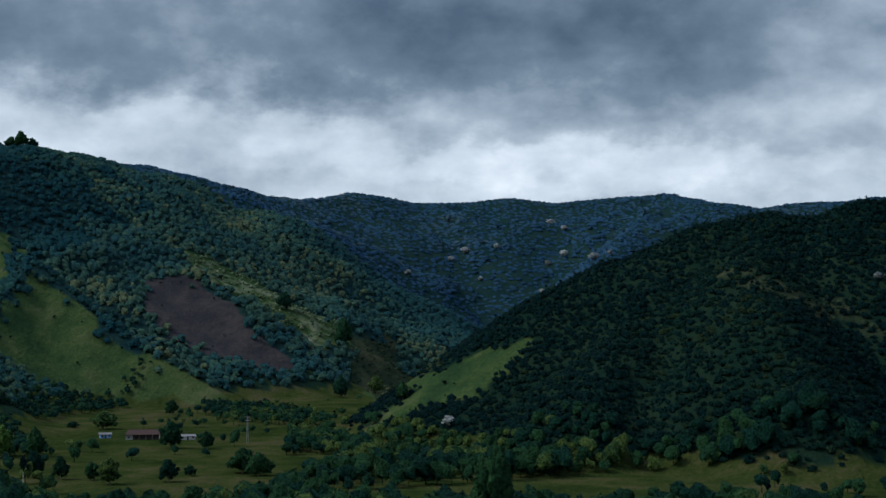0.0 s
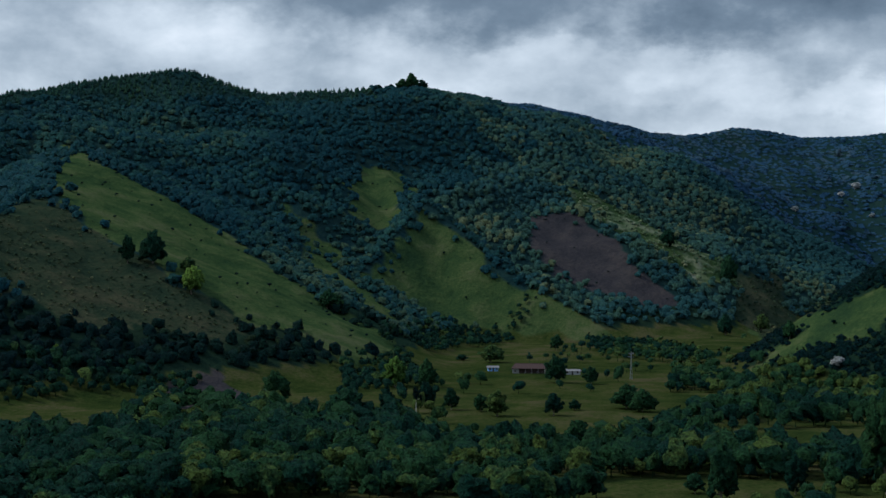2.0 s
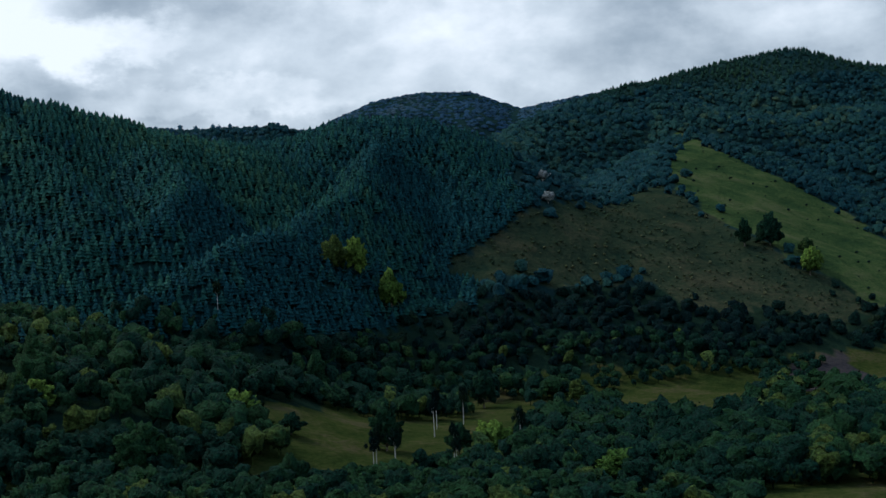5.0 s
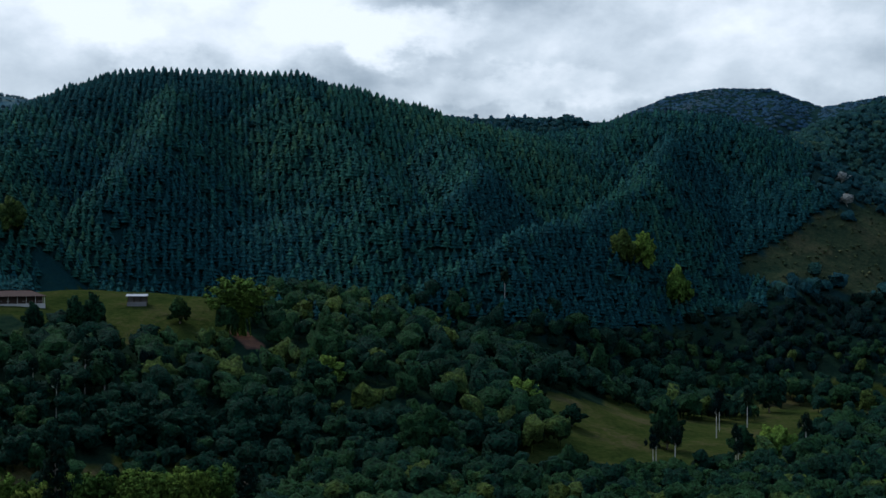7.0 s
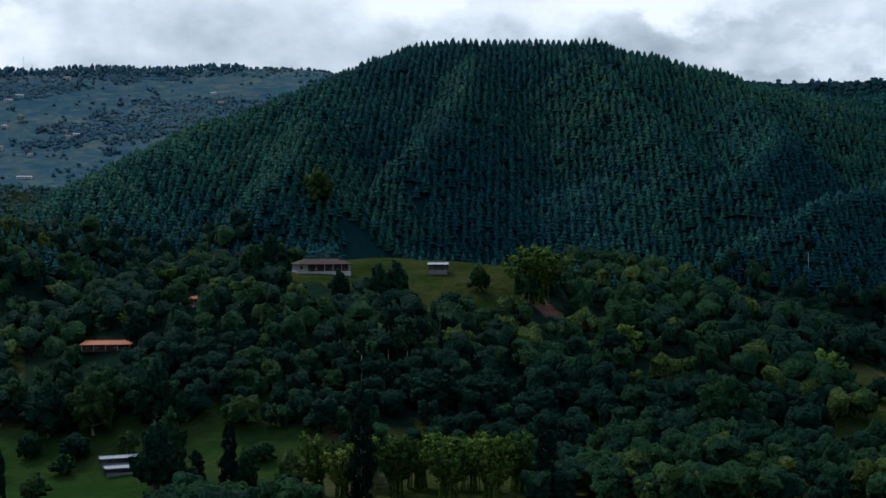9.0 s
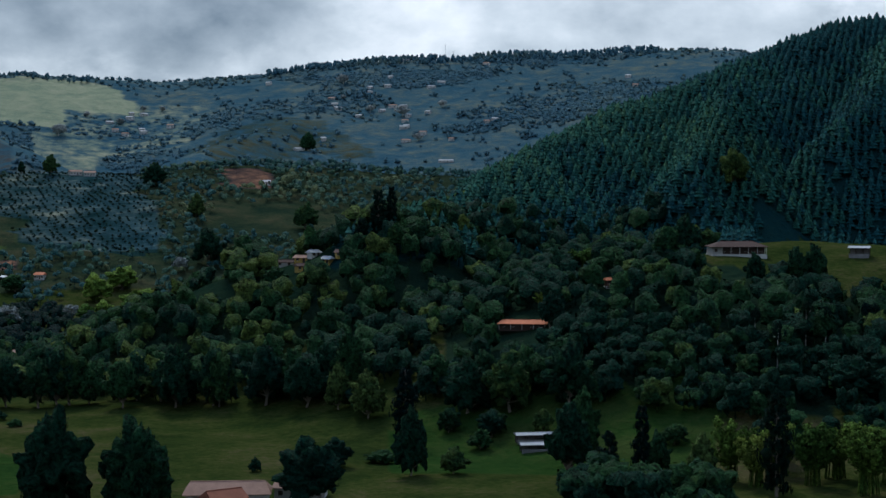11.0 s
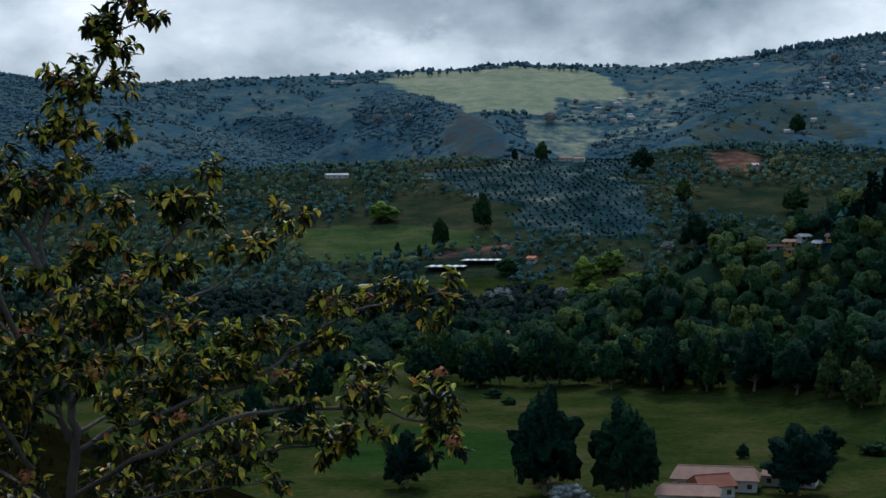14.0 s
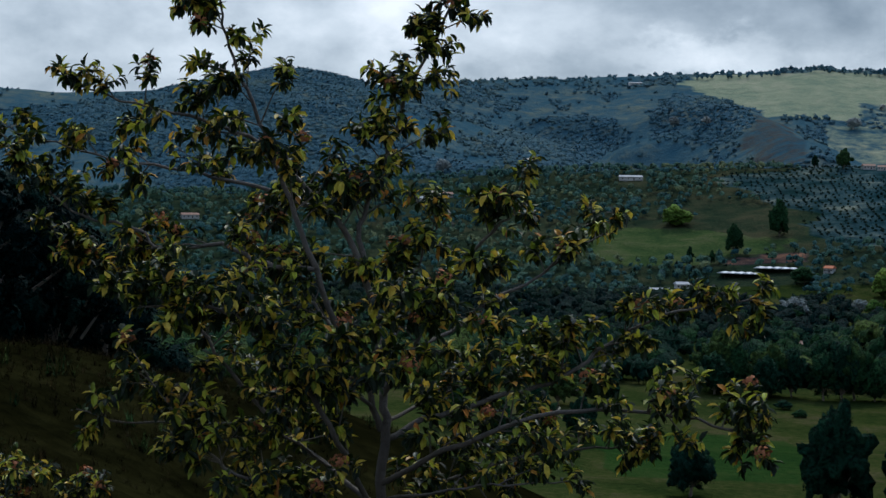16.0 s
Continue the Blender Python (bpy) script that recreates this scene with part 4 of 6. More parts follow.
    grow("slope_bushes", "small", x[m], y[m], 1.5, 4.0, 1.2, M_FOREST, "scattered dark bushes on the grassy spurs", 13)
    # trees along the gap in the skyline
    x, y = sprinkle(42.6, 48.4, 1640, 1720, 9.0, 25)
    k = (height(x, y) > 0) & (nr.rand(len(x)) < 0.25)
    grow("gap_trees", "low", x[k], y[k], 5, 13, 0.8, M_FAR, "thin trees behind the saddle, paled by a haze tint", 26)
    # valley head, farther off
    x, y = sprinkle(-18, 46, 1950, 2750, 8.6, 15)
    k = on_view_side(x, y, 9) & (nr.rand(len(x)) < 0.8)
    grow("far_woodland", "low", x[k], y[k], 8, 12, 1.75, M_HEAD, "forest on the far valley head, tinted blue with haze", 16, canopy=0.92, deep=0.58)


def plant_pines():
    step = 3.7
    u, v = np.meshgrid(np.arange(560, 1130, step * 0.9), np.arange(-420, 420, step))
    nr = np.random.RandomState(21)
    u, v = u.ravel() + nr.uniform(-1.5, 1.5, u.size), v.ravel() + nr.uniform(-0.7, 0.7, u.size)
    c, s = math.cos(radians(56)), math.sin(radians(56))
    x, y = u * c - v * s, u * s + v * c
    a, d, z = np.degrees(np.arctan2(y, x)), np.hypot(x, y), height(x, y)
    g, b, so = cover(x, y)
    k = in_pines(x, y, a, d, z) & (g + b + so < 0.5) & on_view_side(x, y, 10) & (nr.rand(len(x)) < 0.92)
    k &= ~((a > 55) & (d < 620) & (z < 60))
    grow("pine_plantation", "pine", x[k], y[k], 4.2, 8.6, 1.15, M_PINE, "dark conifer plantation in close even rows", 22, canopy=0.88)


def plant_valley():
    x, y = sprinkle(-18, 119, 335, 1300, 6.6, 31)
    g, b, s = cover(x, y)
    a, d = np.degrees(np.arctan2(y, x)), np.hypot(x, y)
    nr = np.random.RandomState(32)
    gap = fbm(x, y, 55, 63)
    k = in_any(x, y, LAND["grove"]) & (nr.rand(len(x)) < np.where(gap > 0.14, 0.4, 0.95))
    k |= inside(x, y, [(81, 560), (74, 540), (66, 560), (63, 560), (64.5, 640), (67, 680), (74, 660), (82, 680)]) & (nr.rand(len(x)) < 0.8)
    k &= ~in_any(x, y, LAND["lawn"] + LAND["clay"])
    field = in_any(x, y, LAND["field"])
    k &= ~field & on_view_side(x, y, 9)
    k &= (d < 760) | (a < 60)
    lone = (g > 0.5) & ~k & ~field & (height(x, y) < 12) & (nr.rand(len(x)) < np.where((a < 4) & (d < 610), 0.16, 0.06)) & (fbm(x, y, 80, 61) > -0.05) & (d > 430)
    near = k & (d < 720)
    front = near & (d < 495)
    near &= ~front
    grow("riverside_wood", "leafy", x[front], y[front], 6, 13, 0.95, M_LEAF, "mixed broadleaf wood nearest to the hillside", 35, canopy=0.5, spread=0.26)
    grow("valley_wood", "fine", x[near], y[near], 6, 15, 0.92, M_LEAF, "mixed dark broadleaf wood along the valley floor", 33, canopy=0.5, spread=0.26)
    far = (k & ~near) | lone
    off = far & (d > 880)
    far &= ~off
    grow("distant_thicket", "low", x[off], y[off], 5, 10, 1.0, M_LEAF, "hedge trees and thickets under the hills", 36, canopy=0.4, spread=0.28)
    grow("valley_thicket", "round", x[far], y[far], 5, 10, 1.0, M_LEAF, "thickets and hedge trees between the pastures", 34, canopy=0.3, spread=0.28)


def plant_west():
    x, y = sprinkle(60, 119, 640, 3260, 9.5, 41)
    z = height(x, y)
    g, b, s = cover(x, y)
    a, d = np.degrees(np.arctan2(y, x)), np.hypot(x, y)
    n = fbm(x, y, 210, 43) + 0.5 * fbm(x, y, 60, 47)
    nr = np.random.RandomState(44)
    lit, terrace = in_any(x, y, LAND["lit"]), in_any(x, y, LAND["pasture"])
    crop = in_any(x, y, LAND["orchard"])
    quarry = in_any(x, y, LAND["soil"] + LAND["clay"])
    ok = on_view_side(x, y, 8) & ~lit & ~terrace & ~crop & ~quarry & ~(in_any(x, y, [HAMLET]) & (nr.rand(len(x)) < 0.6)) & ~in_any(x, y, LAND["field"])
    pines = (a < 78) & (d < 1100) & (z > 26)
    mid = ok & (d < 1900) & ~pines & (d > 690)
    k = mid & ((n > -0.16) & (nr.rand(len(x)) < 0.8) | (d < 1150) & (nr.rand(len(x)) < 0.62))
    near = k & (d < 1000)
    k &= ~near
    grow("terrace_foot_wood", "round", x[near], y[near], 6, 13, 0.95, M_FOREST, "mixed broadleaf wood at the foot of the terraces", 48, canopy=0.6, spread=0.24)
    # farther terrace woods take the lighter tone for haze
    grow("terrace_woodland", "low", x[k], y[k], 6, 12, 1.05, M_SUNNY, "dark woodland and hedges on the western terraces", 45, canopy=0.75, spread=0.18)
    crest = (d > 3050) & (nr.rand(len(x)) < 0.16) & ~lit
    dark = in_any(x, y, LAND["copse"])
    k = ok & (d >= 1900) & ((n > 0.09) & (nr.rand(len(x)) < 0.62) | (nr.rand(len(x)) < 0.025) | (a < 79) & (n > 0) & (nr.rand(len(x)) < 0.35) | dark & (nr.rand(len(x)) < 0.9)) | crest & on_view_side(x, y, 8)
    close = k & (dark | (n > 0.14))
    k &= ~close
    grow("far_range_copses", "low", x[close], y[close], 9, 15, 1.55, M_FAR, "closed copses on the far range, tinted blue with haze", 49, canopy=0.8, deep=0.5)
    grow("far_range_woods", "low", x[k], y[k], 7, 15, 1.15, M_FAR, "patches of woods on the far range, tinted blue with haze", 46, canopy=0.88, deep=0.3)
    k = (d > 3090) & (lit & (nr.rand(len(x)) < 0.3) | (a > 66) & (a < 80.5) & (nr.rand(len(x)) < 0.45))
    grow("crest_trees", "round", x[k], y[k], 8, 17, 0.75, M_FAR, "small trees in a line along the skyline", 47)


def plant_orchard():
    gx, gy = np.meshgrid(np.arange(-260, 260, 6.6), np.arange(1000, 1600, 7.6))
    c, s = math.cos(radians(9)), math.sin(radians(9))
    nr = np.random.RandomState(51)
    x, y = (gx - 0) * c - (gy - 1300) * s, gx * s + (gy - 1300) * c + 1300
    x, y = x.ravel() + nr.uniform(-1.5, 1.5, x.size), y.ravel() + nr.uniform(-1.5, 1.5, x.size)
    k = inside(x, y, LAND["orchard"][0]) & (nr.rand(len(x)) < 0.88)
    grow("orchard_bushes", "small", x[k], y[k], 2.8, 4.2, 1.05, M_FOREST, "dark round orchard trees planted in rows", 52)


plant_hills()
plant_pines()
plant_valley()
plant_west()
plant_orchard()


# ---- single trees ----
def tube(V, T, pts, r0, r1, sides=5):
    """A tapered, bent limb."""
    pts = [Vector(p) for p in pts]
    base = len(V)
    n = len(pts)
    for i, p in enumerate(pts):
        t = (pts[min(i + 1, n - 1)] - pts[max(i - 1, 0)]).normalized()
        u = t.cross(Vector((0.31, 0.77, 0.2))).normalized()
        w = t.cross(u)
        r = r0 + (r1 - r0) * i / (n - 1)
        for s in range(sides):
            a = 6.2832 * s / sides
            V.append(p + r * (math.cos(a) * u + math.sin(a) * w))
    for i in range(n - 1):
        for s in range(sides):
            a, b = base + i * sides + s, base + i * sides + (s + 1) % sides
            T.append((a, b, b + sides))
            T.append((a, b + sides, a + sides))
    tip = len(V)
    V.append(pts[-1] + (pts[-1] - pts[-2]).normalized() * r1)
    for s in range(sides):
        T.append((base + (n - 1) * sides + s, base + (n - 1) * sides + (s + 1) % sides, tip))


def clump(V, T, rng, c, r, n, size, flat=0.85, N=None):
    """A lobe of leaves round c; with normals N also its closed inside."""
    if N is not None:
        core(V, T, N, rng, c, r * 0.8, flat, 0.25)
    for _ in range(n):
        u, w = rng.uniform(-0.75, 1), rng.uniform(0, 6.2832)
        s = math.sqrt(1 - u * u)
        nrm = Vector((s * math.cos(w), s * math.sin(w), u))
        k = r * rng.uniform(0.72, 1.1)
        p = Vector(c) + Vector((nrm.x * k, nrm.y * k, nrm.z * k * flat))
        t = nrm.cross(Vector((rng.uniform(-1, 1), rng.uniform(-1, 1), rng.uniform(-1, 1)))).normalized()
        b = nrm.cross(t)
        L = size * rng.uniform(0.6, 1.3)
        j = len(V)
        V.extend([p + t * L, p - t * L * 0.4 + b * L * 0.75 + nrm * L * rng.uniform(-0.4, 0.2), p - t * L * 0.5 - b * L * 0.7 + nrm * L * rng.uniform(-0.4, 0.2)])
        T.append((j, j + 1, j + 2))
        if N is not None:
            if (Vector(V[j + 1]) - Vector(V[j])).cross(Vector(V[j + 2]) - Vector(V[j])).dot(nrm) < 0:
                T[-1] = (j, j + 2, j + 1)
            soft = (nrm * 0.7 + Vector((p.x, p.y, p.z - 0.45)).normalized() * 0.5 + Vector((0, 0, 0.1))).normalized()
            N.extend([tuple(soft)] * 3)


def tree_parts(kind, seed):
    """Trunk with limbs, and crown, for a tree of height 1 and crown width 1."""
    rng = random.Random(seed)
    TV, TT, CV, CT, CN, LOBES = [], [], [], [], [], []
    lean = (rng.uniform(-0.05, 0.05), rng.uniform(-0.05, 0.05))
    if kind == "tall":
        tube(TV, TT, [(0, 0, -0.03), (0, 0, 0.5), (*lean, 0.97)], 0.05, 0.008)
        for i in range(34):
            z = 0.1 + 0.85 * i / 33
            r = 0.5 * (1 - abs(z - 0.42) / 0.72) ** 0.7 * rng.uniform(0.45, 1.15)
            a = i * 2.4
            c = (0.6 * r * math.cos(a), 0.6 * r * math.sin(a), z + rng.uniform(-0.02, 0.02))
            tube(TV, TT, [(0, 0, z - 0.03), c], 0.012, 0.004, 3)
            clump(CV, CT, rng, c, max(r * 0.5, 0.06), 42, 0.042, 0.4, CN)
        return TV, TT, CV, CT, CN
    if kind == "bamboo":
        for i in range(26):
            a, out, top = i * 2.4 + rng.uniform(-0.3, 0.3), rng.uniform(0.1, 0.46), rng.uniform(0.6, 0.97)
            ca, sa_ = math.cos(a), math.sin(a)
            pts = [(0.1 * ca * out * 4, 0.1 * sa_ * out * 4, -0.02), (0.3 * out * ca, 0.3 * out * sa_, top * 0.55), (0.75 * out * ca, 0.75 * out * sa_, top * 0.93), (1.05 * out * ca, 1.05 * out * sa_, top)]
            CUL = ([], [])
            tube(*CUL, pts, 0.012, 0.003, 4)
            TV.append(CUL)
            for q in range(5):
                f = q / 4
                clump(CV, CT, rng, ((0.35 + 0.7 * f) * out * ca, (0.35 + 0.7 * f) * out * sa_, top * (0.5 + 0.5 * f) + rng.uniform(-0.04, 0.03)), rng.uniform(0.06, 0.11), 26, 0.03, 0.8, CN)
        return TV, TT, CV, CT, CN
    low, mid, rz, rxy, n = {"dome": (0.04, 0.47, 0.46, 0.44, 60), "airy": (0.1, 0.5, 0.45, 0.42, 36), "bright": (0.1, 0.5, 0.45, 0.42, 36), "bank": (0.06, 0.5, 0.47, 0.42, 60), "slender": (0.6, 0.82, 0.17, 0.4, 16), "pale": (0.14, 0.55, 0.36, 0.42, 34)}[kind]
    fork = (lean[0], lean[1], low + 0.06)
    tube(TV, TT, [(0, 0, -0.03), (lean[0] * 0.4, lean[1] * 0.4, low * 0.5), fork, (lean[0] * 2, lean[1] * 2, mid)], 0.04, 0.018, 6)
    for i in range(n):
        u, a = 1 - 2 * (i + 0.5) / n, i * 2.4
        s = math.sqrt(1 - u * u)
        k = rng.uniform(0.5, 1.05)
        wide = rxy * (1 - (0.62 if kind == "dome" else 0.35) * max(u, 0)) * (1.14 if kind == "dome" else 1) * (1.0 + 0.22 * math.sin(a * 1.3 + seed))
        c = (s * math.cos(a) * wide * k, s * math.sin(a) * wide * k, mid + u * rz * k + 0.02)
        if i % 3 == 0:
            m = [fork[q] * 0.5 + c[q] * 0.5 + rng.uniform(-0.03, 0.03) for q in range(3)]
            tube(TV, TT, [fork, m, c], 0.016, 0.004, 4)
        if kind in ("dome", "airy", "bright"):
            LOBES.append((*c, rng.uniform(0.10, 0.17)))
            if i % 2:
                continue
        clump(CV, CT, rng, c, rng.uniform(0.08, 0.19) * (0.75 if kind in ("bank", "dome") else 1), 150 if kind == "bank" else 60, {"bank": 0.016, "dome": 0.024}.get(kind, 0.026), 0.85, CN)
    if LOBES:
        inner = [(x, y, z, r * 0.92) for x, y, z, r in LOBES]
        crown_shell(CV, CT, CN, rng, 4, inner, Vector((lean[0], lean[1], mid)))
    return TV, TT, CV, CT, CN


LOOK = {
    "airy": ("broadleaf_tree", M_LEAF, M_BARK, "open-crowned green broadleaf tree in the valley pasture", "trees in the valley"),
    "dome": ("broadleaf_tree", M_DOME, M_BARK, "dense dark green broadleaf tree with a domed crown", "trees in the valley"),
    "bright": ("broadleaf_tree", M_BRIGHT, M_BARK, "light yellow-green broadleaf tree among darker ones", "light green trees"),
    "tall": ("cypress_tree", M_FOREST, M_BARK, "tall narrow dark evergreen tree on the valley floor", "tall evergreens"),
    "bamboo": ("bamboo_clump", M_BRIGHT, M_BRIGHT, "arching yellow-green bamboo clump beside the pasture", "bamboo clumps"),
    "bank": ("bushy_tree", M_FOREST, M_BARK, "dark bushy tree at the edge of the near bank", "bushes on the bank"),
    "slender": ("slender_tree", M_FOREST, M_PALEBARK, "slender tree with a tall bare pale trunk", "slender pale-trunked trees"),
    "pale": ("silver_leaved_tree", M_PALE, M_PALEBARK, "broad tree with pale silvery leaves in the wood", "silver-leaved trees"),
}
MASTERS = {}


def plant(kind, rows):
    """Trees at (turn, distance, height, crown width)."""
    name, leaves, bark, label, group = LOOK[kind]
    for a, d, h, w in rows:
        w *= 0.8 if kind == "dome" else 1
        x, y = plan(a, d)
        z = float(height(np.array([x]), np.array([y]))[0])
        variant = int(a * 10 + d) % 3
        m = Matrix.LocRotScale((x, y, z - 0.1), Euler((0, 0, (a * 7.3 + d) % 6.28)), (w, w, h))
        if (kind, variant) in MASTERS:
            ob = MASTERS[kind, variant]
            sc = ob.scale
            copy_thing(ob, m @ Matrix.Diagonal((1 / sc[0], 1 / sc[1], 1 / sc[2], 1)))
            continue
        ob = tagged(new(name), label, "tree", group)
        ob.matrix_basis = m
        TV, TT, CV, CT, CN = tree_parts(kind, 100 + variant + 7 * len(MASTERS))
        meshes = [("culm", *c, bark) for c in TV] if kind == "bamboo" else [("trunk", TV, TT, bark)]
        for part_name, V, T, mat in meshes + [("crown", CV, CT, leaves)]:
            p = new(part_name, numpy_mesh(part_name, [tuple(q) for q in V], T, mat, normals=CN if part_name == "crown" else None))
            p.parent = ob
        MASTERS[kind, variant] = ob


plant("airy", [(-1.9, 478, 30.0, 16.0), (1.3, 470, 11.4, 7.6), (3.9, 448, 16.3, 9.9), (9.5, 1315, 10.8, 7.7), (10.0, 1132, 11.2, 10.0), (10.1, 678, 9.8, 9.0), (12.2, 674, 10.8, 10.9), (12.8, 694, 7.5, 7.7), (13.9, 700, 10.1, 7.7), (14.8, 712, 11.7, 8.9), (16.3, 702, 10.2, 7.2), (20.4, 730, 14.6, 16.1), (23.6, 960, 9.8, 10.6), (32.1, 688, 10.0, 10.1), (35.6, 684, 16.8, 12.6), (41.0, 768, 18, 13), (41.8, 646, 19.7, 9.5), (42.8, 444, 14.6, 11.4), (45.8, 494, 9.4, 16.3), (48.3, 470, 18.1, 19.0), (52.4, 514, 11.6, 13.2), (57.3, 572, 9.7, 8.4)])
plant("airy", [(57.7, 470, 9.5, 20.7), (58.9, 466, 12.6, 18.8), (59.6, 470, 9.5, 13.8), (61.9, 450, 12.0, 11.6), (63.3, 688, 15.9, 15.2), (65.4, 428, 5.7, 7.9), (69.3, 456, 19.5, 15.1), (70.0, 518, 11.6, 9.5), (70.3, 442, 6.8, 6.5), (71.5, 460, 17.9, 15.2), (71.8, 544, 7.5, 6.0), (72.1, 446, 6.4, 8.9), (72.2, 442, 7.7, 8.8), (73.7, 452, 6.2, 7.3), (73.8, 450, 6.9, 6.6), (76.3, 412, 3.5, 9.1), (78.0, 406, 7.4, 9.0), (79.0, 354, 15.0, 16.9), (80.6, 510, 19.5, 15.0), (82.7, 1110, 26.2, 24.5), (87.7, 544, 19.8, 14.0), (88.8, 540, 15.9, 11.9), (90.7, 544, 17.9, 16.0), (92.1, 1156, 20.9, 15.3)])
plant("airy", [(92.5, 552, 20.2, 18.3), (93.5, 360, 13.5, 11.9)])
plant("dome", [(-0.7, 528, 9.2, 11.6), (1.5, 886, 10.1, 8.5), (2.5, 1405, 17.0, 15.5), (3.7, 1470, 25.3, 19.5), (3.8, 1340, 18.0, 14.8), (4.9, 466, 6.3, 6.9), (5.9, 1510, 16.3, 18.9), (6.8, 698, 10.1, 12.8), (7.4, 712, 11.6, 15.7), (7.9, 604, 4.2, 5.8), (8.7, 840, 9.8, 9.3), (9.2, 576, 10.0, 10.6), (9.3, 702, 5.1, 6.7), (10.0, 848, 15.5, 14.0), (10.8, 576, 8.3, 9.3), (12.4, 1000, 12.0, 18.4), (13.5, 1028, 4.4, 9.1), (14.8, 816, 14.9, 10.8), (17.7, 638, 16.0, 21.1), (18.2, 1068, 13.6, 14.1), (18.5, 1066, 13.4, 13.3), (20.3, 634, 10.6, 11.7), (24.9, 958, 19.2, 17.6), (25.8, 954, 17.0, 10.5)])
plant("dome", [(36.6, 536, 11.6, 9.9), (39.3, 540, 16.6, 13.9), (42.8, 538, 7.8, 9.9), (60.4, 558, 13.3, 10.3), (61.1, 552, 13.7, 8.9), (62.5, 548, 10.5, 8.1), (65.1, 576, 16.8, 12.7), (65.7, 566, 16.1, 12.5), (68.8, 410, 20.8, 10.9), (73.1, 464, 16.2, 17.1), (77.9, 488, 14.6, 9.0), (79.0, 2415, 28.7, 30.2), (79.1, 498, 17.0, 16.5), (79.1, 1240, 21.3, 22.8), (80.2, 610, 8.6, 11.2), (81.0, 400, 3.7, 3.8), (81.4, 1114, 22.3, 24.6), (82.3, 518, 18.4, 13.3), (83.1, 1260, 22.1, 15.8), (83.9, 524, 20.7, 17.3), (84.6, 1420, 20.2, 26.1), (85.3, 344, 22.6, 17.4), (85.8, 530, 16.6, 13.6), (88.3, 350, 24.6, 18.6)])
plant("dome", [(88.3, 1475, 18.6, 16.3), (89.3, 1485, 13.1, 7.6), (89.6, 1056, 12.3, 19.4), (90.5, 1205, 27.4, 17.7), (92.9, 1120, 10.7, 5.8), (93.7, 1114, 15.0, 5.7)])
plant("bright", [(16.0, 818, 15.5, 13.2), (23.4, 938, 11.5, 13.8), (23.5, 924, 14.8, 13.6), (28.3, 802, 3.6, 4.1), (30.7, 458, 9.8, 13.5), (35.2, 520, 11.2, 13.4), (35.4, 528, 11.2, 13.6), (40.2, 774, 20, 15), (38.9, 770, 21, 15), (44.7, 528, 13.3, 19.4), (51.9, 522, 10.4, 13.4), (85.2, 960, 14.2, 24.7), (85.8, 1050, 15.1, 23.2), (86.7, 1016, 16.6, 22.4), (94.2, 1250, 14.9, 29.4)])
plant("tall", [(54.8, 414, 13.2, 9.1), (54.9, 380, 18.2, 8.4), (61.7, 372, 25.4, 9.6), (61.7, 416, 16.0, 10.7), (66.6, 376, 21.2, 6.4), (67.8, 378, 14.3, 7.2), (75.2, 622, 9.9, 6.9), (75.4, 446, 21.7, 9.8), (75.9, 628, 19.3, 6.9), (76.4, 622, 20.3, 9.1), (77.0, 620, 10.9, 9.1)])
plant("bamboo", [(55.2, 564, 20.4, 27.0), (56.8, 380, 16.8, 14.0), (58.5, 380, 16.9, 16.8), (60.4, 390, 15.7, 14.3), (63.4, 392, 15.6, 13.0), (68.6, 582, 8.3, 15.0), (70.2, 538, 6.8, 9.1)])
plant("pale", [(-15.8, 870, 4.8, 6.4), (-6.2, 2160, 8.3, 11.1), (-5.6, 2150, 13.0, 17.4), (-4.5, 2350, 11.7, 15.6), (-4.5, 2440, 9.4, 12.6), (-4.2, 1955, 6.4, 8.6), (-4.0, 2470, 10.9, 14.5), (-3.9, 2335, 9.0, 12.0), (-3.7, 2245, 8.7, 11.6), (-2.0, 2360, 9.1, 12.1), (-1.4, 2290, 7.6, 10.1), (-0.8, 2365, 11.8, 15.7), (-0.3, 2335, 9.0, 12.0), (-0.2, 824, 6.8, 9.1), (1.3, 2185, 9.7, 12.9), (32.9, 928, 7.6, 10.2), (33.1, 966, 7.4, 9.9), (74.0, 2715, 13.5, 18.0), (74.9, 2515, 13.9, 18.5), (75.5, 2680, 20.7, 27.6), (76.7, 2725, 13.5, 18.0), (77.7, 2825, 10.9, 14.5), (77.7, 2945, 19.5, 26.0), (83.7, 1098, 10.3, 13.7)])
plant("pale", [(84.3, 2875, 11.1, 14.8), (85.0, 2880, 11.1, 14.8), (85.8, 2780, 12.3, 16.4), (87.0, 2820, 10.9, 14.5), (87.6, 916, 9.1, 12.1), (88.0, 2680, 22.2, 29.6), (88.1, 364, 9.0, 12.0), (89.9, 850, 14.1, 18.8), (92.0, 832, 5.5, 7.3), (93.2, 2520, 13.9, 18.5), (94.4, 2570, 18.5, 24.6), (102.9, 2045, 20.3, 27.1)])
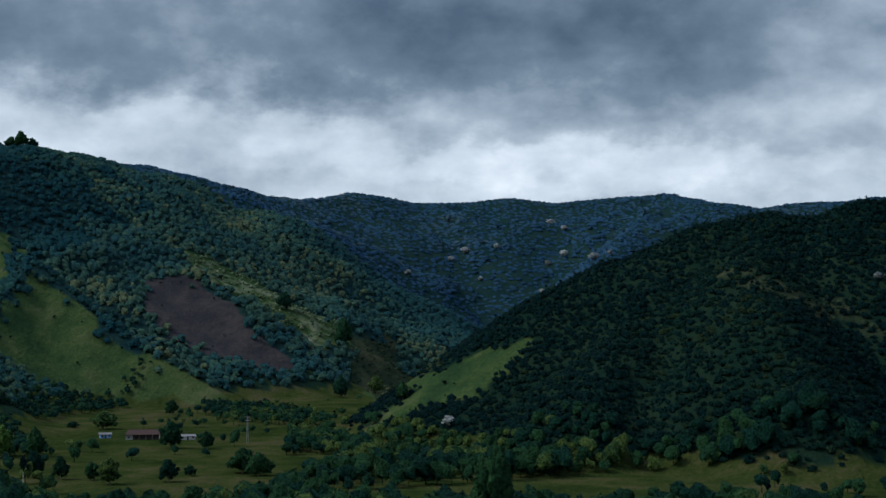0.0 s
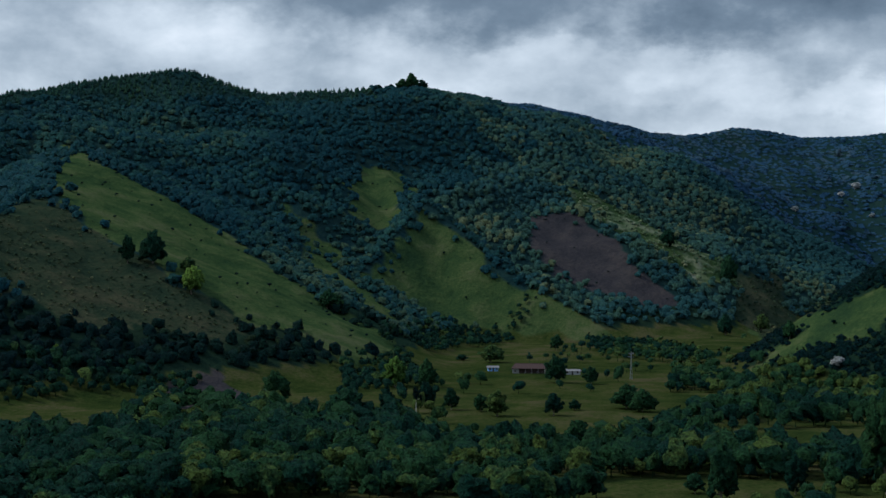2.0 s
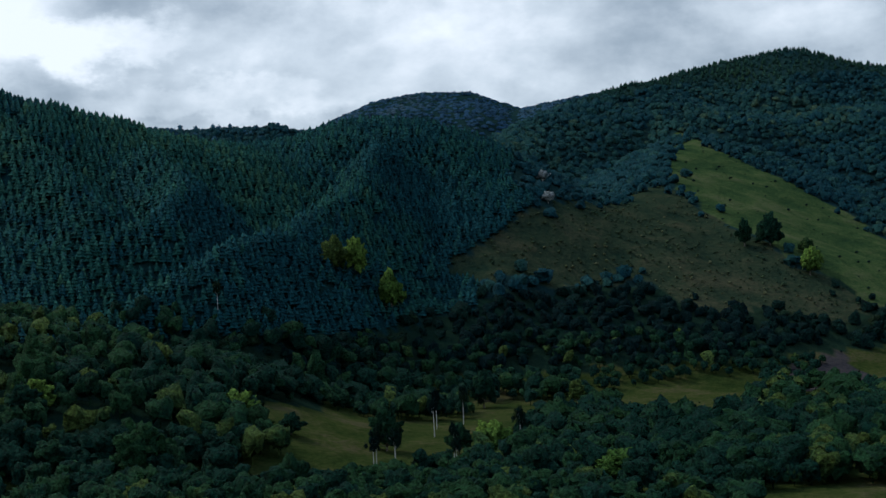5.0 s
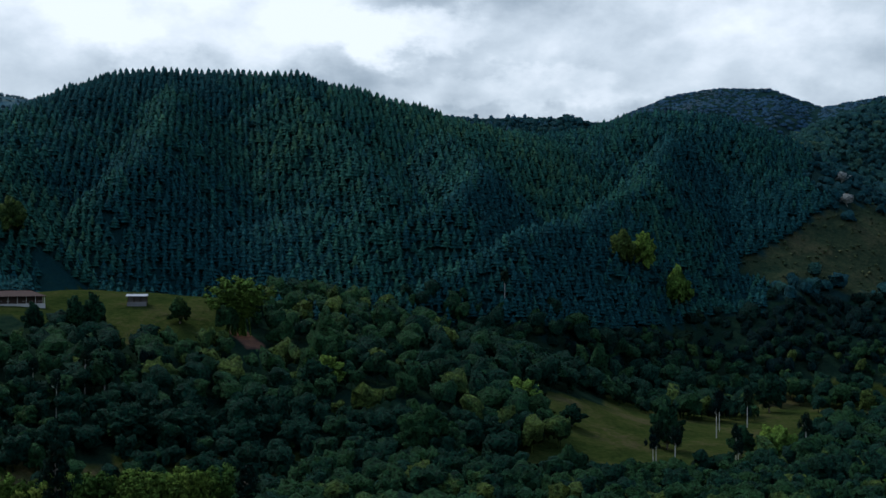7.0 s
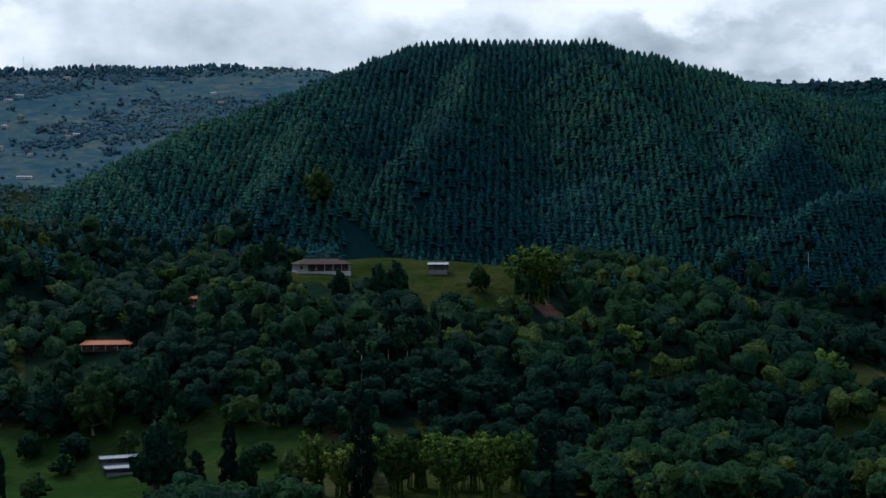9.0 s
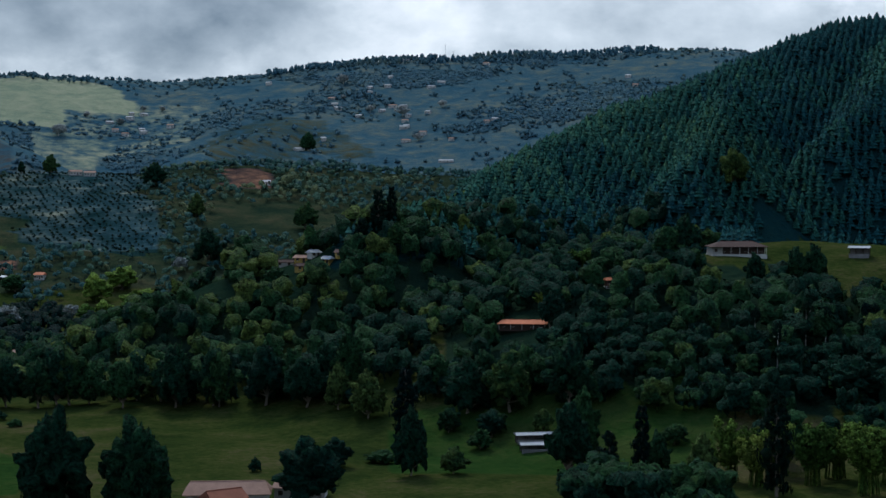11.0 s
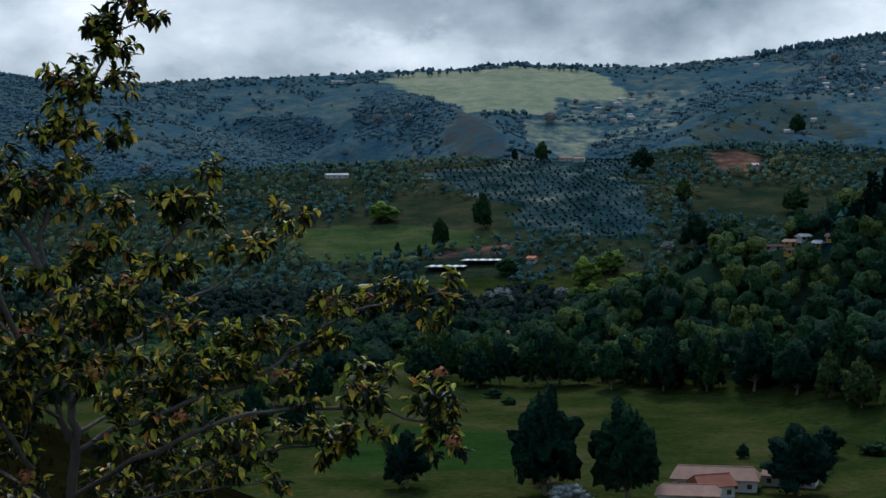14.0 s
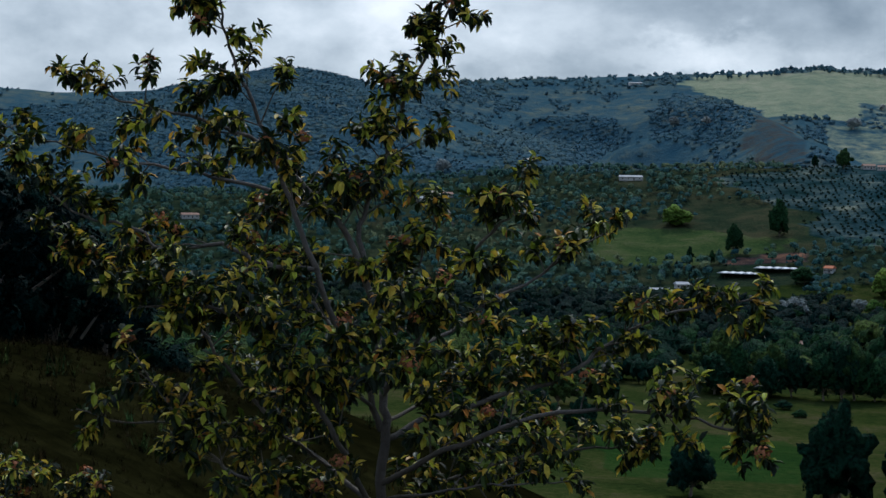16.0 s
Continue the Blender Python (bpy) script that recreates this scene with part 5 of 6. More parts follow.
plant("slender", [(62.5, 486, 14.0, 5.0), (60.7, 496, 14.0, 5.0), (60.0, 500, 12.0, 5.0), (58.6, 510, 12.0, 5.0), (58.3, 510, 12.0, 5.0), (61.7, 478, 13.0, 5.0), (39.7, 494, 15.0, 5.0), (39.0, 482, 16.0, 5.0), (36.4, 628, 13.0, 5.0), (36.7, 480, 12.0, 5.0), (34.3, 546, 14.0, 5.0), (37.4, 612, 16.0, 5.0), (36.4, 634, 15.0, 5.0), (37.5, 586, 14.0, 5.0), (39.8, 490, 12.0, 5.0), (39.0, 484, 15.0, 5.0), (36.8, 506, 14.0, 5.0), (34.3, 524, 15.0, 5.0), (41.7, 660, 12.0, 5.0), (45.3, 692, 16.0, 5.0), (15.2, 644, 15.0, 5.0)])
plant("bank", [(119.5, 48, 7.0, 6.5), (117.3, 51, 7.5, 6.5), (115.6, 54, 6.6, 6), (121.5, 46, 7.5, 6.5), (113.9, 60, 6.5, 6), (118.4, 58, 9, 7)])
plant("airy", [(15.4, 1795, 19, 17), (15.0, 1797, 13, 13), (15.75, 1795, 13, 15), (16.15, 1795, 9, 9), (16.6, 1800, 8, 9)])
plant("dome", [(77.5, 509, 19.0, 14.4), (78.4, 509, 16.8, 16.6), (79.6, 513, 15.6, 14.7), (80.4, 520, 19.8, 13.3), (82.5, 521, 19.8, 16.0), (83.4, 530, 15.2, 13.4), (84.4, 538, 14.6, 15.0), (85.3, 546, 15.7, 13.2), (87.0, 543, 14.1, 13.5), (88.1, 543, 19.9, 14.5), (89.9, 543, 17.0, 12.8), (90.8, 535, 14.6, 14.3), (92.0, 550, 17.7, 14.4), (92.7, 540, 14.5, 16.6)])
plant("pale", [(87.4, 334, 6.5, 11)])
plant("bright", [(86.4, 905, 10, 16), (85.5, 922, 11, 15), (87.1, 900, 9, 12), (84.8, 975, 12, 16), (85.0, 890, 8, 14), (84.2, 940, 10, 14)])
plant("dome", [(90.2, 510, 3.2, 6.5), (89.6, 494, 2.6, 5), (97.6, 430, 13, 11), (99.2, 440, 14, 12), (100.6, 425, 12, 10), (98.4, 500, 14, 14), (96.8, 505, 14, 13), (102.5, 450, 14, 13)])
plant("dome", [(73.6, 395, 7, 8), (69.3, 392, 20, 12), (72.6, 432, 6, 8), (70.9, 474, 13, 14), (76.8, 474, 15, 13), (74.2, 484, 13, 13), (72.4, 482, 11, 12), (75.2, 392, 17, 10), (64.4, 380, 13, 9), (66.0, 396, 12, 8)])
plant("bamboo", [(57.6, 398, 15, 16), (59.6, 402, 14, 17), (61.6, 404, 13, 14), (62.4, 384, 13, 12), (55.8, 396, 15, 14)])


# ---- buildings ----
def part(name, bm, mat, parent, label=""):
    me = bpy.data.meshes.new(name)
    bm.to_mesh(me)
    bm.free()
    me.materials.append(mat)
    ob = new(name, me)
    ob.parent = parent
    return tagged(ob, label)


def block(bm, x0, x1, y0, y1, z0, z1):
    c = [bm.verts.new((x, y, z)) for z in (z0, z1) for y in (y0, y1) for x in (x0, x1)]
    for f in ((0, 2, 3, 1), (4, 5, 7, 6), (0, 1, 5, 4), (2, 6, 7, 3), (0, 4, 6, 2), (1, 3, 7, 5)):
        bm.faces.new([c[i] for i in f])


def box_part(name, mat, parent, *b, label=""):
    bm = bmesh.new()
    block(bm, *b)
    return part(name, bm, mat, parent, label)


def roof_part(mat, parent, L, W, z, rise, hip, over=0.6, cx=0.0, cy=0.0, thick=0.18):
    """A pitched roof with eaves of some thickness; hip: how far the ridge ends stand in."""
    bm = bmesh.new()
    rings = []
    for dz in (0, thick):
        x, y = L / 2 + over, W / 2 + over
        e = [bm.verts.new((cx + sx * x, cy + sy * y, z + dz)) for sx, sy in ((-1, -1), (1, -1), (1, 1), (-1, 1))]
        r = [bm.verts.new((cx + s * (x - hip), cy, z + rise + dz)) for s in (-1, 1)]
        rings.append((e, r))
    for (e, r), flip in ((rings[1], False), (rings[0], True)):
        for f in ((e[0], e[1], r[1], r[0]), (e[1], e[2], r[1]), (e[2], e[3], r[0], r[1]), (e[3], e[0], r[0])):
            bm.faces.new(f[::-1] if flip else f)
    for i in range(4):
        j = (i + 1) % 4
        bm.faces.new((rings[0][0][i], rings[0][0][j], rings[1][0][j], rings[1][0][i]))
    ob = part("roof", bm, mat, parent)
    box_part("ridge_cap", mat, ob, cx - L / 2 - over + hip, cx + L / 2 + over - hip, cy - 0.15, cy + 0.15, z + rise + thick * 0.6, z + rise + thick + 0.08)
    return ob


def site(name, label, category, a, d, turn=0.0, sink=0.15, group=""):
    x, y = plan(a, d)
    z = float(height(np.array([x]), np.array([y]))[0])
    ob = tagged(new(name), label, category, group)
    ob.matrix_basis = pose(x, y, z - sink, 0, 0, a - 90 + turn)
    return ob


def windows(parent, L, y, z, n, door=True):
    """A row of windows and a door along the front at y."""
    for i in range(n):
        x = -L / 2 + L * (i + 0.5) / n
        if door and i == n // 2:
            box_part("door", M_DARK, parent, x - 0.5, x + 0.5, y - 0.06, y + 0.04, 0.2, 2.2)
            continue
        w = box_part("window", M_DARK, parent, x - 0.55, x + 0.55, y - 0.05, y + 0.04, z, z + 1.1)
        box_part("sill", M_WHITE, w, x - 0.65, x + 0.65, y - 0.12, y + 0.02, z - 0.1, z)


def house(name, label, a, d, L, W, h, rise, wall, roof, hip=0.0, turn=0.0, n=4, veranda=0.0, group="", base=0.0):
    ob = site(name, label, "house", a, d, turn, 0.2, group)
    if base:
        box_part("plinth", M_WHITE, ob, -L / 2 - 0.3, L / 2 + 0.3, -W / 2 - veranda, W / 2 + 0.3, -1.8, base)
    box_part("wall", wall, ob, -L / 2, L / 2, -W / 2, W / 2, base - 0.6, base + h)
    grp = ob
    windows(grp, L, -W / 2, base + 0.95, n)
    roof_part(roof, ob, L, W + veranda, base + h, rise, hip, 0.7, 0, -veranda / 2)
    if veranda:
        # dark panel added in place of the shade under the veranda roof
        box_part("veranda_screen", M_DARK, ob, -L * 0.3, L / 2 - 0.2, -W / 2 - 0.08, -W / 2 - 0.02, base + 0.1, base + h - 0.1)
        k = max(3, int(L / 3.2))
        for i in range(k + 1):
            x = -L / 2 + L * i / k
            box_part("post", M_WHITE, ob, x - 0.09, x + 0.09, -W / 2 - veranda + 0.1, -W / 2 - veranda + 0.28, base, base + h)
    return ob


def shed(name, label, a, d, L, W, h, turn, roof, posts=5, group=""):
    """An open shed: a shallow sheet roof on posts over a low wall."""
    ob = site(name, label, "shed", a, d, turn, 0.1, group)
    roof_part(roof, ob, L, W, h, W * 0.14, 0.0, 0.4, thick=0.1)
    box_part("low_wall", M_RUSTY, ob, -L / 2, L / 2, -W / 2, -W / 2 + 0.15, -0.5, h * 0.35)
    box_part("rear_wall", M_RUSTY, ob, -L / 2, L / 2, W / 2 - 0.15, W / 2, -0.5, h)
    for i in range(posts + 1):
        x = -L / 2 + L * i / posts
        for y in (-W / 2 + 0.2, W / 2 - 0.4):
            box_part("post", M_DARK, ob, x - 0.07, x + 0.07, y, y + 0.14, -0.4, h + 0.05)
    return ob


# on the knoll under the plantation
house("country_house", "white country house with brown hipped roof and veranda", 63.22, 592, 20, 9, 2.7, 2.0, M_WHITE, M_TILE, 4.5, 14, 7, 2.0, "", 0.5)
shed("shelter", "open shelter with a pale sheet roof on posts", 58.84, 592, 7.2, 5, 3.2, -5, M_ZINC, 3)
house("barn", "long barn with a bright orange tiled roof", 71.01, 524, 15.5, 6, 1.9, 1.1, M_DARK, M_ORANGE, 1.5, -6, 5, 1.0, "", 0.0)
house("cottage", "small cottage with an orange tiled roof among trees", 67.77, 553, 3.6, 3, 2.0, 0.9, M_CLAY, M_ORANGE, 0.5, 20, 2, 0, "cottages", 0.4)
# sheds in the paddock
shed("cattle_shed", "low cattle shed with a white sheet roof", 70.52, 436, 11.5, 3.4, 2.0, 12, M_ZINC, 4, "cattle sheds")
shed("cattle_shed", "low cattle shed with a white sheet roof", 70.40, 428, 10.5, 3.4, 1.8, 12, M_ZINC, 4, "cattle sheds")
# farmhouse below the hillside
house("farmhouse", "farmhouse wing with weathered clay roof tiles", 82.0, 360, 19.0, 8, 2.8, 2.4, M_WHITE, M_CLAY, 1.5, -4, 6, 0)
house("farmhouse_wing", "farmhouse wing with red clay gable roof", 82.15, 351, 8.0, 7, 2.8, 2.2, M_WHITE, M_BRICK, 0.3, 25, 3, 0)
house("farmhouse_annex", "farmhouse annex with a weathered clay roof", 83.0, 341, 13.0, 7, 2.8, 1.8, M_WHITE, M_CLAY, 1.5, -4, 4, 0)
house("farmhouse_stable", "low stable with a faded clay roof beside the farmhouse", 79.3, 366, 12.0, 6, 2.6, 1.8, M_WHITE, M_CLAY, 1.0, -8, 4, 0)
# farm on the valley floor
house("farm_store", "white and blue farm store under trees", 12.35, 930, 6, 5, 2.3, 0.9, M_BLUEWALL, M_RUSTY, 0, 8, 3, 0)
house("farm_house", "long farmhouse with dark red tiled roof", 11.0, 917, 19, 9, 3.0, 2.6, M_WHITE, M_TILE, 2, -3, 6, 2.0)
house("farm_barn", "grey-roofed farm barn with white walls", 9.5, 908, 12, 6, 2.1, 0.9, M_WHITE, M_RUSTY, 0.5, 4, 4, 0)
# houses on the wooded rise
for a, d, L, w, r, t in ((79.9, 640, 10, M_WHITE, M_TILE, 5), (79.25, 634, 7, M_YELLOW, M_CLAY, -12), (79.3, 618, 4.5, M_YELLOW, M_TILE, 20), (78.3, 612, 4.5, M_YELLOW, M_ZINC, -25), (77.85, 614, 4, M_YELLOW, M_CLAY, 8), (78.8, 630, 5.5, M_WHITE, M_ZINC, 30)):
    house("village_house", "small village house with tiled roof among dark trees", a, d, L * 0.75, 4, 1.9, 1.1, w, r, 0.5, t, 2, 0, "houses on the wooded rise", 0.0)
# far houses on terraces and range
for a, d, L, r in ((84.35, 2000, 15, M_ZINC), (87.43, 1480, 11, M_CLAY), (86.91, 1475, 10, M_CLAY), (73.88, 2380, 22, M_ZINC), (95.93, 1430, 21, M_ZINC), (88.69, 1086, 6, M_ORANGE), (89.36, 694, 7, M_CLAY), (80.58, 1440, 9, M_ZINC), (112.2, 1370, 15, M_CLAY), (103.55, 1370, 9, M_ZINC), (102.7, 1385, 9, M_CLAY), (93.97, 1050, 8.5, M_ZINC), (95.83, 3075, 26, M_ZINC), (75.47, 3165, 24, M_ZINC), (86.2, 2790, 12, M_ZINC), (79.3, 2410, 14, M_ZINC), (78.0, 2300, 10, M_ZINC), (76.9, 2250, 10, M_ZINC)):
    house("far_house", "small white house on the far slopes", a, d, L, 7, 2.8, 1.6, M_WHITE, r, 0.5, (a * 37) % 40 - 20, 4, 0, "far houses", 0.2)

# hamlet spread over the far range
rng = random.Random(88)
for k in range(44):
    a, d = (rng.uniform(72.0, 80.5), rng.uniform(2380, 3080)) if k < 30 else (rng.uniform(83.5, 88.5), rng.uniform(2640, 2900)) if k < 38 else (rng.uniform(62.5, 71), rng.uniform(2500, 3000))
    if bool(on_view_side(np.array([plan(a, d)[0]]), np.array([plan(a, d)[1]]), 1.0)[0]):
        house("hamlet_house", "tiny white house of a scattered hillside hamlet", a, d, rng.uniform(8, 15), 7, rng.uniform(2.6, 4.5), 1.6, M_WHITE, rng.choice((M_ZINC, M_ZINC, M_CLAY)), 0.5, rng.uniform(-40, 40), 2, 0, "hamlet houses", 0.3)


def greenhouse(a, d, L, W, turn, bays):
    """Plastic-covered tunnels side by side."""
    ob = site("greenhouse", "greenhouse with white plastic over wavy tunnels", "greenhouse", a, d, turn, 0.2, "greenhouses")
    for i in range(bays):
        x0, x1 = -L / 2 + L * i / bays, -L / 2 + L * (i + 1) / bays
        bm = bmesh.new()
        n = 8
        rows = []
        for y in (-W / 2, W / 2):
            rows.append([bm.verts.new((x0 + (x1 - x0) * k / n, y, 2.6 + 0.6 * math.sin(math.pi * k / n))) for k in range(n + 1)])
        base = [[bm.verts.new((x, y, 2.5)) for x in (x0, x1)] for y in (-W / 2, W / 2)]
        for k in range(n):
            bm.faces.new((rows[0][k], rows[0][k + 1], rows[1][k + 1], rows[1][k]))
        for q in (0, 1):
            bm.faces.new((base[q][0], *rows[q], base[q][1]))
        part("tunnel_cover", bm, M_PLASTIC, ob)
        box_part("side_post", M_DARK, ob, x0 - 0.06, x0 + 0.06, -W / 2, -W / 2 + 0.12, -0.6, 2.6)
    box_part("end_wall", M_DARK, ob, -L / 2, L / 2, W / 2 - 0.1, W / 2, -0.6, 2.5)


greenhouse(91.9, 1084, 28, 16, -12, 5)
greenhouse(90.6, 1094, 28, 16, -10, 5)
shed("long_shed", "long low shed with a pale sheet roof", 94.97, 1030, 20, 7, 2.8, 5, M_ZINC, 6)


def mast(name, label, a, d, h, arms):
    ob = site(name, label, "mast", a, d, 0, 0.3)
    s = max(0.4, h * 0.03)
    for sx, sy in ((-1, -1), (1, -1), (1, 1), (-1, 1)):
        V, T = [], []
        tube(V, T, [(sx * s, sy * s, 0), (sx * s * 0.3, sy * s * 0.3, h)], 0.14, 0.1, 4)
        p = new("leg", numpy_mesh("leg", [tuple(q) for q in V], T, M_STEEL))
        p.parent = ob
    k = int(h / 3)
    for i in range(k):
        z, w = h * i / k, s * (1 - 0.7 * i / k)
        box_part("brace", M_STEEL, ob, -w, w, -0.06, 0.06, z, z + 0.14)
    for i in range(arms):
        box_part("cross_arm", M_STEEL, ob, -1.6, 1.6, -0.12, 0.12, h - 1.0 - 2.0 * i, h - 0.75 - 2.0 * i)


mast("radio_mast", "steel lattice radio mast on the skyline", 73.9, 3195, 34, 3)
mast("relay_mast", "shorter steel relay mast on the skyline", 73.6, 3195, 20, 2)
mast("power_pole", "steel power pole with cross arms in the valley", 7.23, 874, 16, 2)


# ---- the small tree beside the camera ----
def near_leaf_material():
    m, t, b = material("near_leaves", 0.5, 0.22)
    isl = nd(t, "ShaderNodeNewGeometry").outputs["Random Per Island"]
    co = nd(t, "ShaderNodeTexCoord").outputs["Object"]
    n = nd(t, "ShaderNodeTexNoise", Vector=co, Scale=60.0, Detail=3.0).outputs[0]
    # near-black and bright stops paint shaded leaves and sun highlights among yellowing ones
    c = ramp(t, isl, (0.0, (0.006, 0.013, 0.004)), (0.55, (0.013, 0.026, 0.005)), (0.68, (0.07, 0.105, 0.010)), (0.80, (0.38, 0.40, 0.034)), (0.97, (0.58, 0.38, 0.05)), (1.0, (0.45, 0.17, 0.03)))
    v = mth(t, "MULTIPLY_ADD", n, 0.8, 0.6)
    c = mix(t, 1.0, c, nd(t, "ShaderNodeCombineColor", i0=v, i1=v, i2=v).outputs[0], "MULTIPLY")
    t.links.new(c, b.inputs["Base Color"])
    tr = nd(t, "ShaderNodeBsdfTranslucent", Color=c)
    mx = nd(t, "ShaderNodeMixShader", i0=0.28)
    t.links.new(b.outputs[0], mx.inputs[1])
    t.links.new(tr.outputs[0], mx.inputs[2])
    t.links.new(mx.outputs[0], t.nodes["Material Output"].inputs[0])
    return m


M_NEAR = near_leaf_material()
M_DRY = plain("dry_flower_heads", (0.34, 0.13, 0.06), 0.9, 40.0, 0.6)
M_LIMB = plain("grey_brown_limb", (0.11, 0.095, 0.08), 0.85, 30.0, 0.6, 0.0, 0.5)


def smooth_line(pts, per=4):
    p = [Vector(q) for q in pts]
    p = [p[0] * 2 - p[1]] + p + [p[-1] * 2 - p[-2]]
    out = []
    for i in range(1, len(p) - 2):
        for k in range(per):
            t = k / per
            a, b, c, d = p[i - 1], p[i], p[i + 1], p[i + 2]
            out.append(0.5 * (2 * b + (c - a) * t + (2 * a - 5 * b + 4 * c - d) * t * t + (3 * b - a - 3 * c + d) * t ** 3))
    return out + [p[-2]]


def leaf(V, T, o, way, up, L, W):
    """One folded, drooping leaf."""
    side = way.cross(up).normalized()
    nrm = side.cross(way).normalized()
    j = len(V)
    m1, m2 = o + way * L * 0.3 + nrm * L * 0.02, o + way * L * 0.68 - nrm * L * 0.04
    f = nrm * W * 0.25
    V.extend([o, m1, m2, o + way * L - nrm * L * 0.16,
              m1 + side * W * 0.42 + f, m2 + side * W * 0.46 + f, m1 - side * W * 0.42 + f, m2 - side * W * 0.46 + f])
    T.extend([(j, j + 1, j + 4), (j + 1, j + 2, j + 5), (j + 1, j + 5, j + 4), (j + 2, j + 3, j + 5), (j, j + 6, j + 1), (j + 6, j + 7, j + 2), (j + 6, j + 2, j + 1), (j + 7, j + 3, j + 2)])


class Sapling:
    def __init__(self, name, label, a, d, seed, leaf_size, turn=0.0):
        self.ob = site(name, label, "tree", a, d, turn, 0.0)
        self.rng = random.Random(seed)
        self.size = leaf_size

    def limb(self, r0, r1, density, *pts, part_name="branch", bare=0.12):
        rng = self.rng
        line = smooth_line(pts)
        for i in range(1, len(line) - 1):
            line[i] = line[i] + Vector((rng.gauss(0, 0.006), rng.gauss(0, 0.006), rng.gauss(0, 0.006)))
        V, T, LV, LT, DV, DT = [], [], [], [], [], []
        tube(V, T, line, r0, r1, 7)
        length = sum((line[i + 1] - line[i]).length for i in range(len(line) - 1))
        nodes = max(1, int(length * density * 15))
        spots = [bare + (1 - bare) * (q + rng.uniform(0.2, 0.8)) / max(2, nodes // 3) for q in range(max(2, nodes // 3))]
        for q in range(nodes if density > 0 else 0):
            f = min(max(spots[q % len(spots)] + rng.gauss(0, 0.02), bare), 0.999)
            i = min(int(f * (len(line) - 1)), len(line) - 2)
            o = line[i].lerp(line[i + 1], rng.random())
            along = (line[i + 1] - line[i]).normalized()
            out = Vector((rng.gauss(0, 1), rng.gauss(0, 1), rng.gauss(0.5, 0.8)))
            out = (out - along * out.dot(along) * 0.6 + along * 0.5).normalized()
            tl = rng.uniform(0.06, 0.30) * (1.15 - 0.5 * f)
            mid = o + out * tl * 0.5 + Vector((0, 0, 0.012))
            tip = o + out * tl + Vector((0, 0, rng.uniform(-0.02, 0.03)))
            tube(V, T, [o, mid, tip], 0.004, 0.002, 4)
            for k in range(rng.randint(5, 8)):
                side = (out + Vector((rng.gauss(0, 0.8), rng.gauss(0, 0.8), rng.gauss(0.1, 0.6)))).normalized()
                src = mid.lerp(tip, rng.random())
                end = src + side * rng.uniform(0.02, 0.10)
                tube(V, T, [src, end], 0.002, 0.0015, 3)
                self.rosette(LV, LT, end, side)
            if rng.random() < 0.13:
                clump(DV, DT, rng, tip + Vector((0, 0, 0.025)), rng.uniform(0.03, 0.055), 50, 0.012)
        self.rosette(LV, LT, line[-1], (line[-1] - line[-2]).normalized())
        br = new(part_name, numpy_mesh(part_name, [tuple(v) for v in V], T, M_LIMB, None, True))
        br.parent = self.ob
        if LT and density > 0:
            lf = tagged(new("foliage", numpy_mesh("foliage", [tuple(v) for v in LV], LT, M_NEAR)), "drooping dark green and yellowing leaves with painted highlights", kind="stuff")
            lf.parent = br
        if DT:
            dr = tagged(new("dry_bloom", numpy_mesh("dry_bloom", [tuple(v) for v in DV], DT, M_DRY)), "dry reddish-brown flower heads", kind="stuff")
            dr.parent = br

    def rosette(self, LV, LT, tip, out):
        rng = self.rng
        n = rng.randint(7, 11)
        a0 = rng.uniform(0, 6.28)
        u = out.cross(Vector((0.3, 0.5, 0.8))).normalized()
        w = out.cross(u)
        for k in range(n):
            a = a0 + k * 2.4
            way = (out * rng.uniform(0.1, 0.8) + (u * math.cos(a) + w * math.sin(a)) * 0.9 + Vector((0, 0, rng.uniform(-0.75, 0.0)))).normalized()
            o = tip - out * rng.uniform(0, 0.05)
            L = self.size * rng.uniform(0.65, 1.25)
            leaf(LV, LT, o, way, Vector((rng.gauss(0, 0.3), rng.gauss(0, 0.3), 1)), L, L * rng.uniform(0.36, 0.5))


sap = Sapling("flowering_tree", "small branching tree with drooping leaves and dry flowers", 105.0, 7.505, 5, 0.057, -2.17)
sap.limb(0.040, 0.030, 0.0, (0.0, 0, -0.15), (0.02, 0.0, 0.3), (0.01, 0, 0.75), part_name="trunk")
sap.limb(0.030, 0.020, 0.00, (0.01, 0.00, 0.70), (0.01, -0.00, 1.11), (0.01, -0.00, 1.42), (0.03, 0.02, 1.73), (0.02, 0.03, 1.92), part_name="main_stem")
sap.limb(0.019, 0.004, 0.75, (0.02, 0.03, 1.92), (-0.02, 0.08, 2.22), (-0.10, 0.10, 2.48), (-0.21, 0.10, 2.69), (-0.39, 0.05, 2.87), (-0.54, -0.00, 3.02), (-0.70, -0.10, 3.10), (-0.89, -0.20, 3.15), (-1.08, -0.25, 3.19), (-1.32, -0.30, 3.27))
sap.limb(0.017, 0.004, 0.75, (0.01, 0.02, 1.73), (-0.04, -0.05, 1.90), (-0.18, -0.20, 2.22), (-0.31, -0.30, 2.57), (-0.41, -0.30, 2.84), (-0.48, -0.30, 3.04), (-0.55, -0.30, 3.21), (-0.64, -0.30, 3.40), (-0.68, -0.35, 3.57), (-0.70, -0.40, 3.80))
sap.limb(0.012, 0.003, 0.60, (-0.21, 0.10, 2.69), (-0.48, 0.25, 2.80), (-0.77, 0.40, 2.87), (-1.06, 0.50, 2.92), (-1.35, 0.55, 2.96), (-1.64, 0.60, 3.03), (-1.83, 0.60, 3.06))
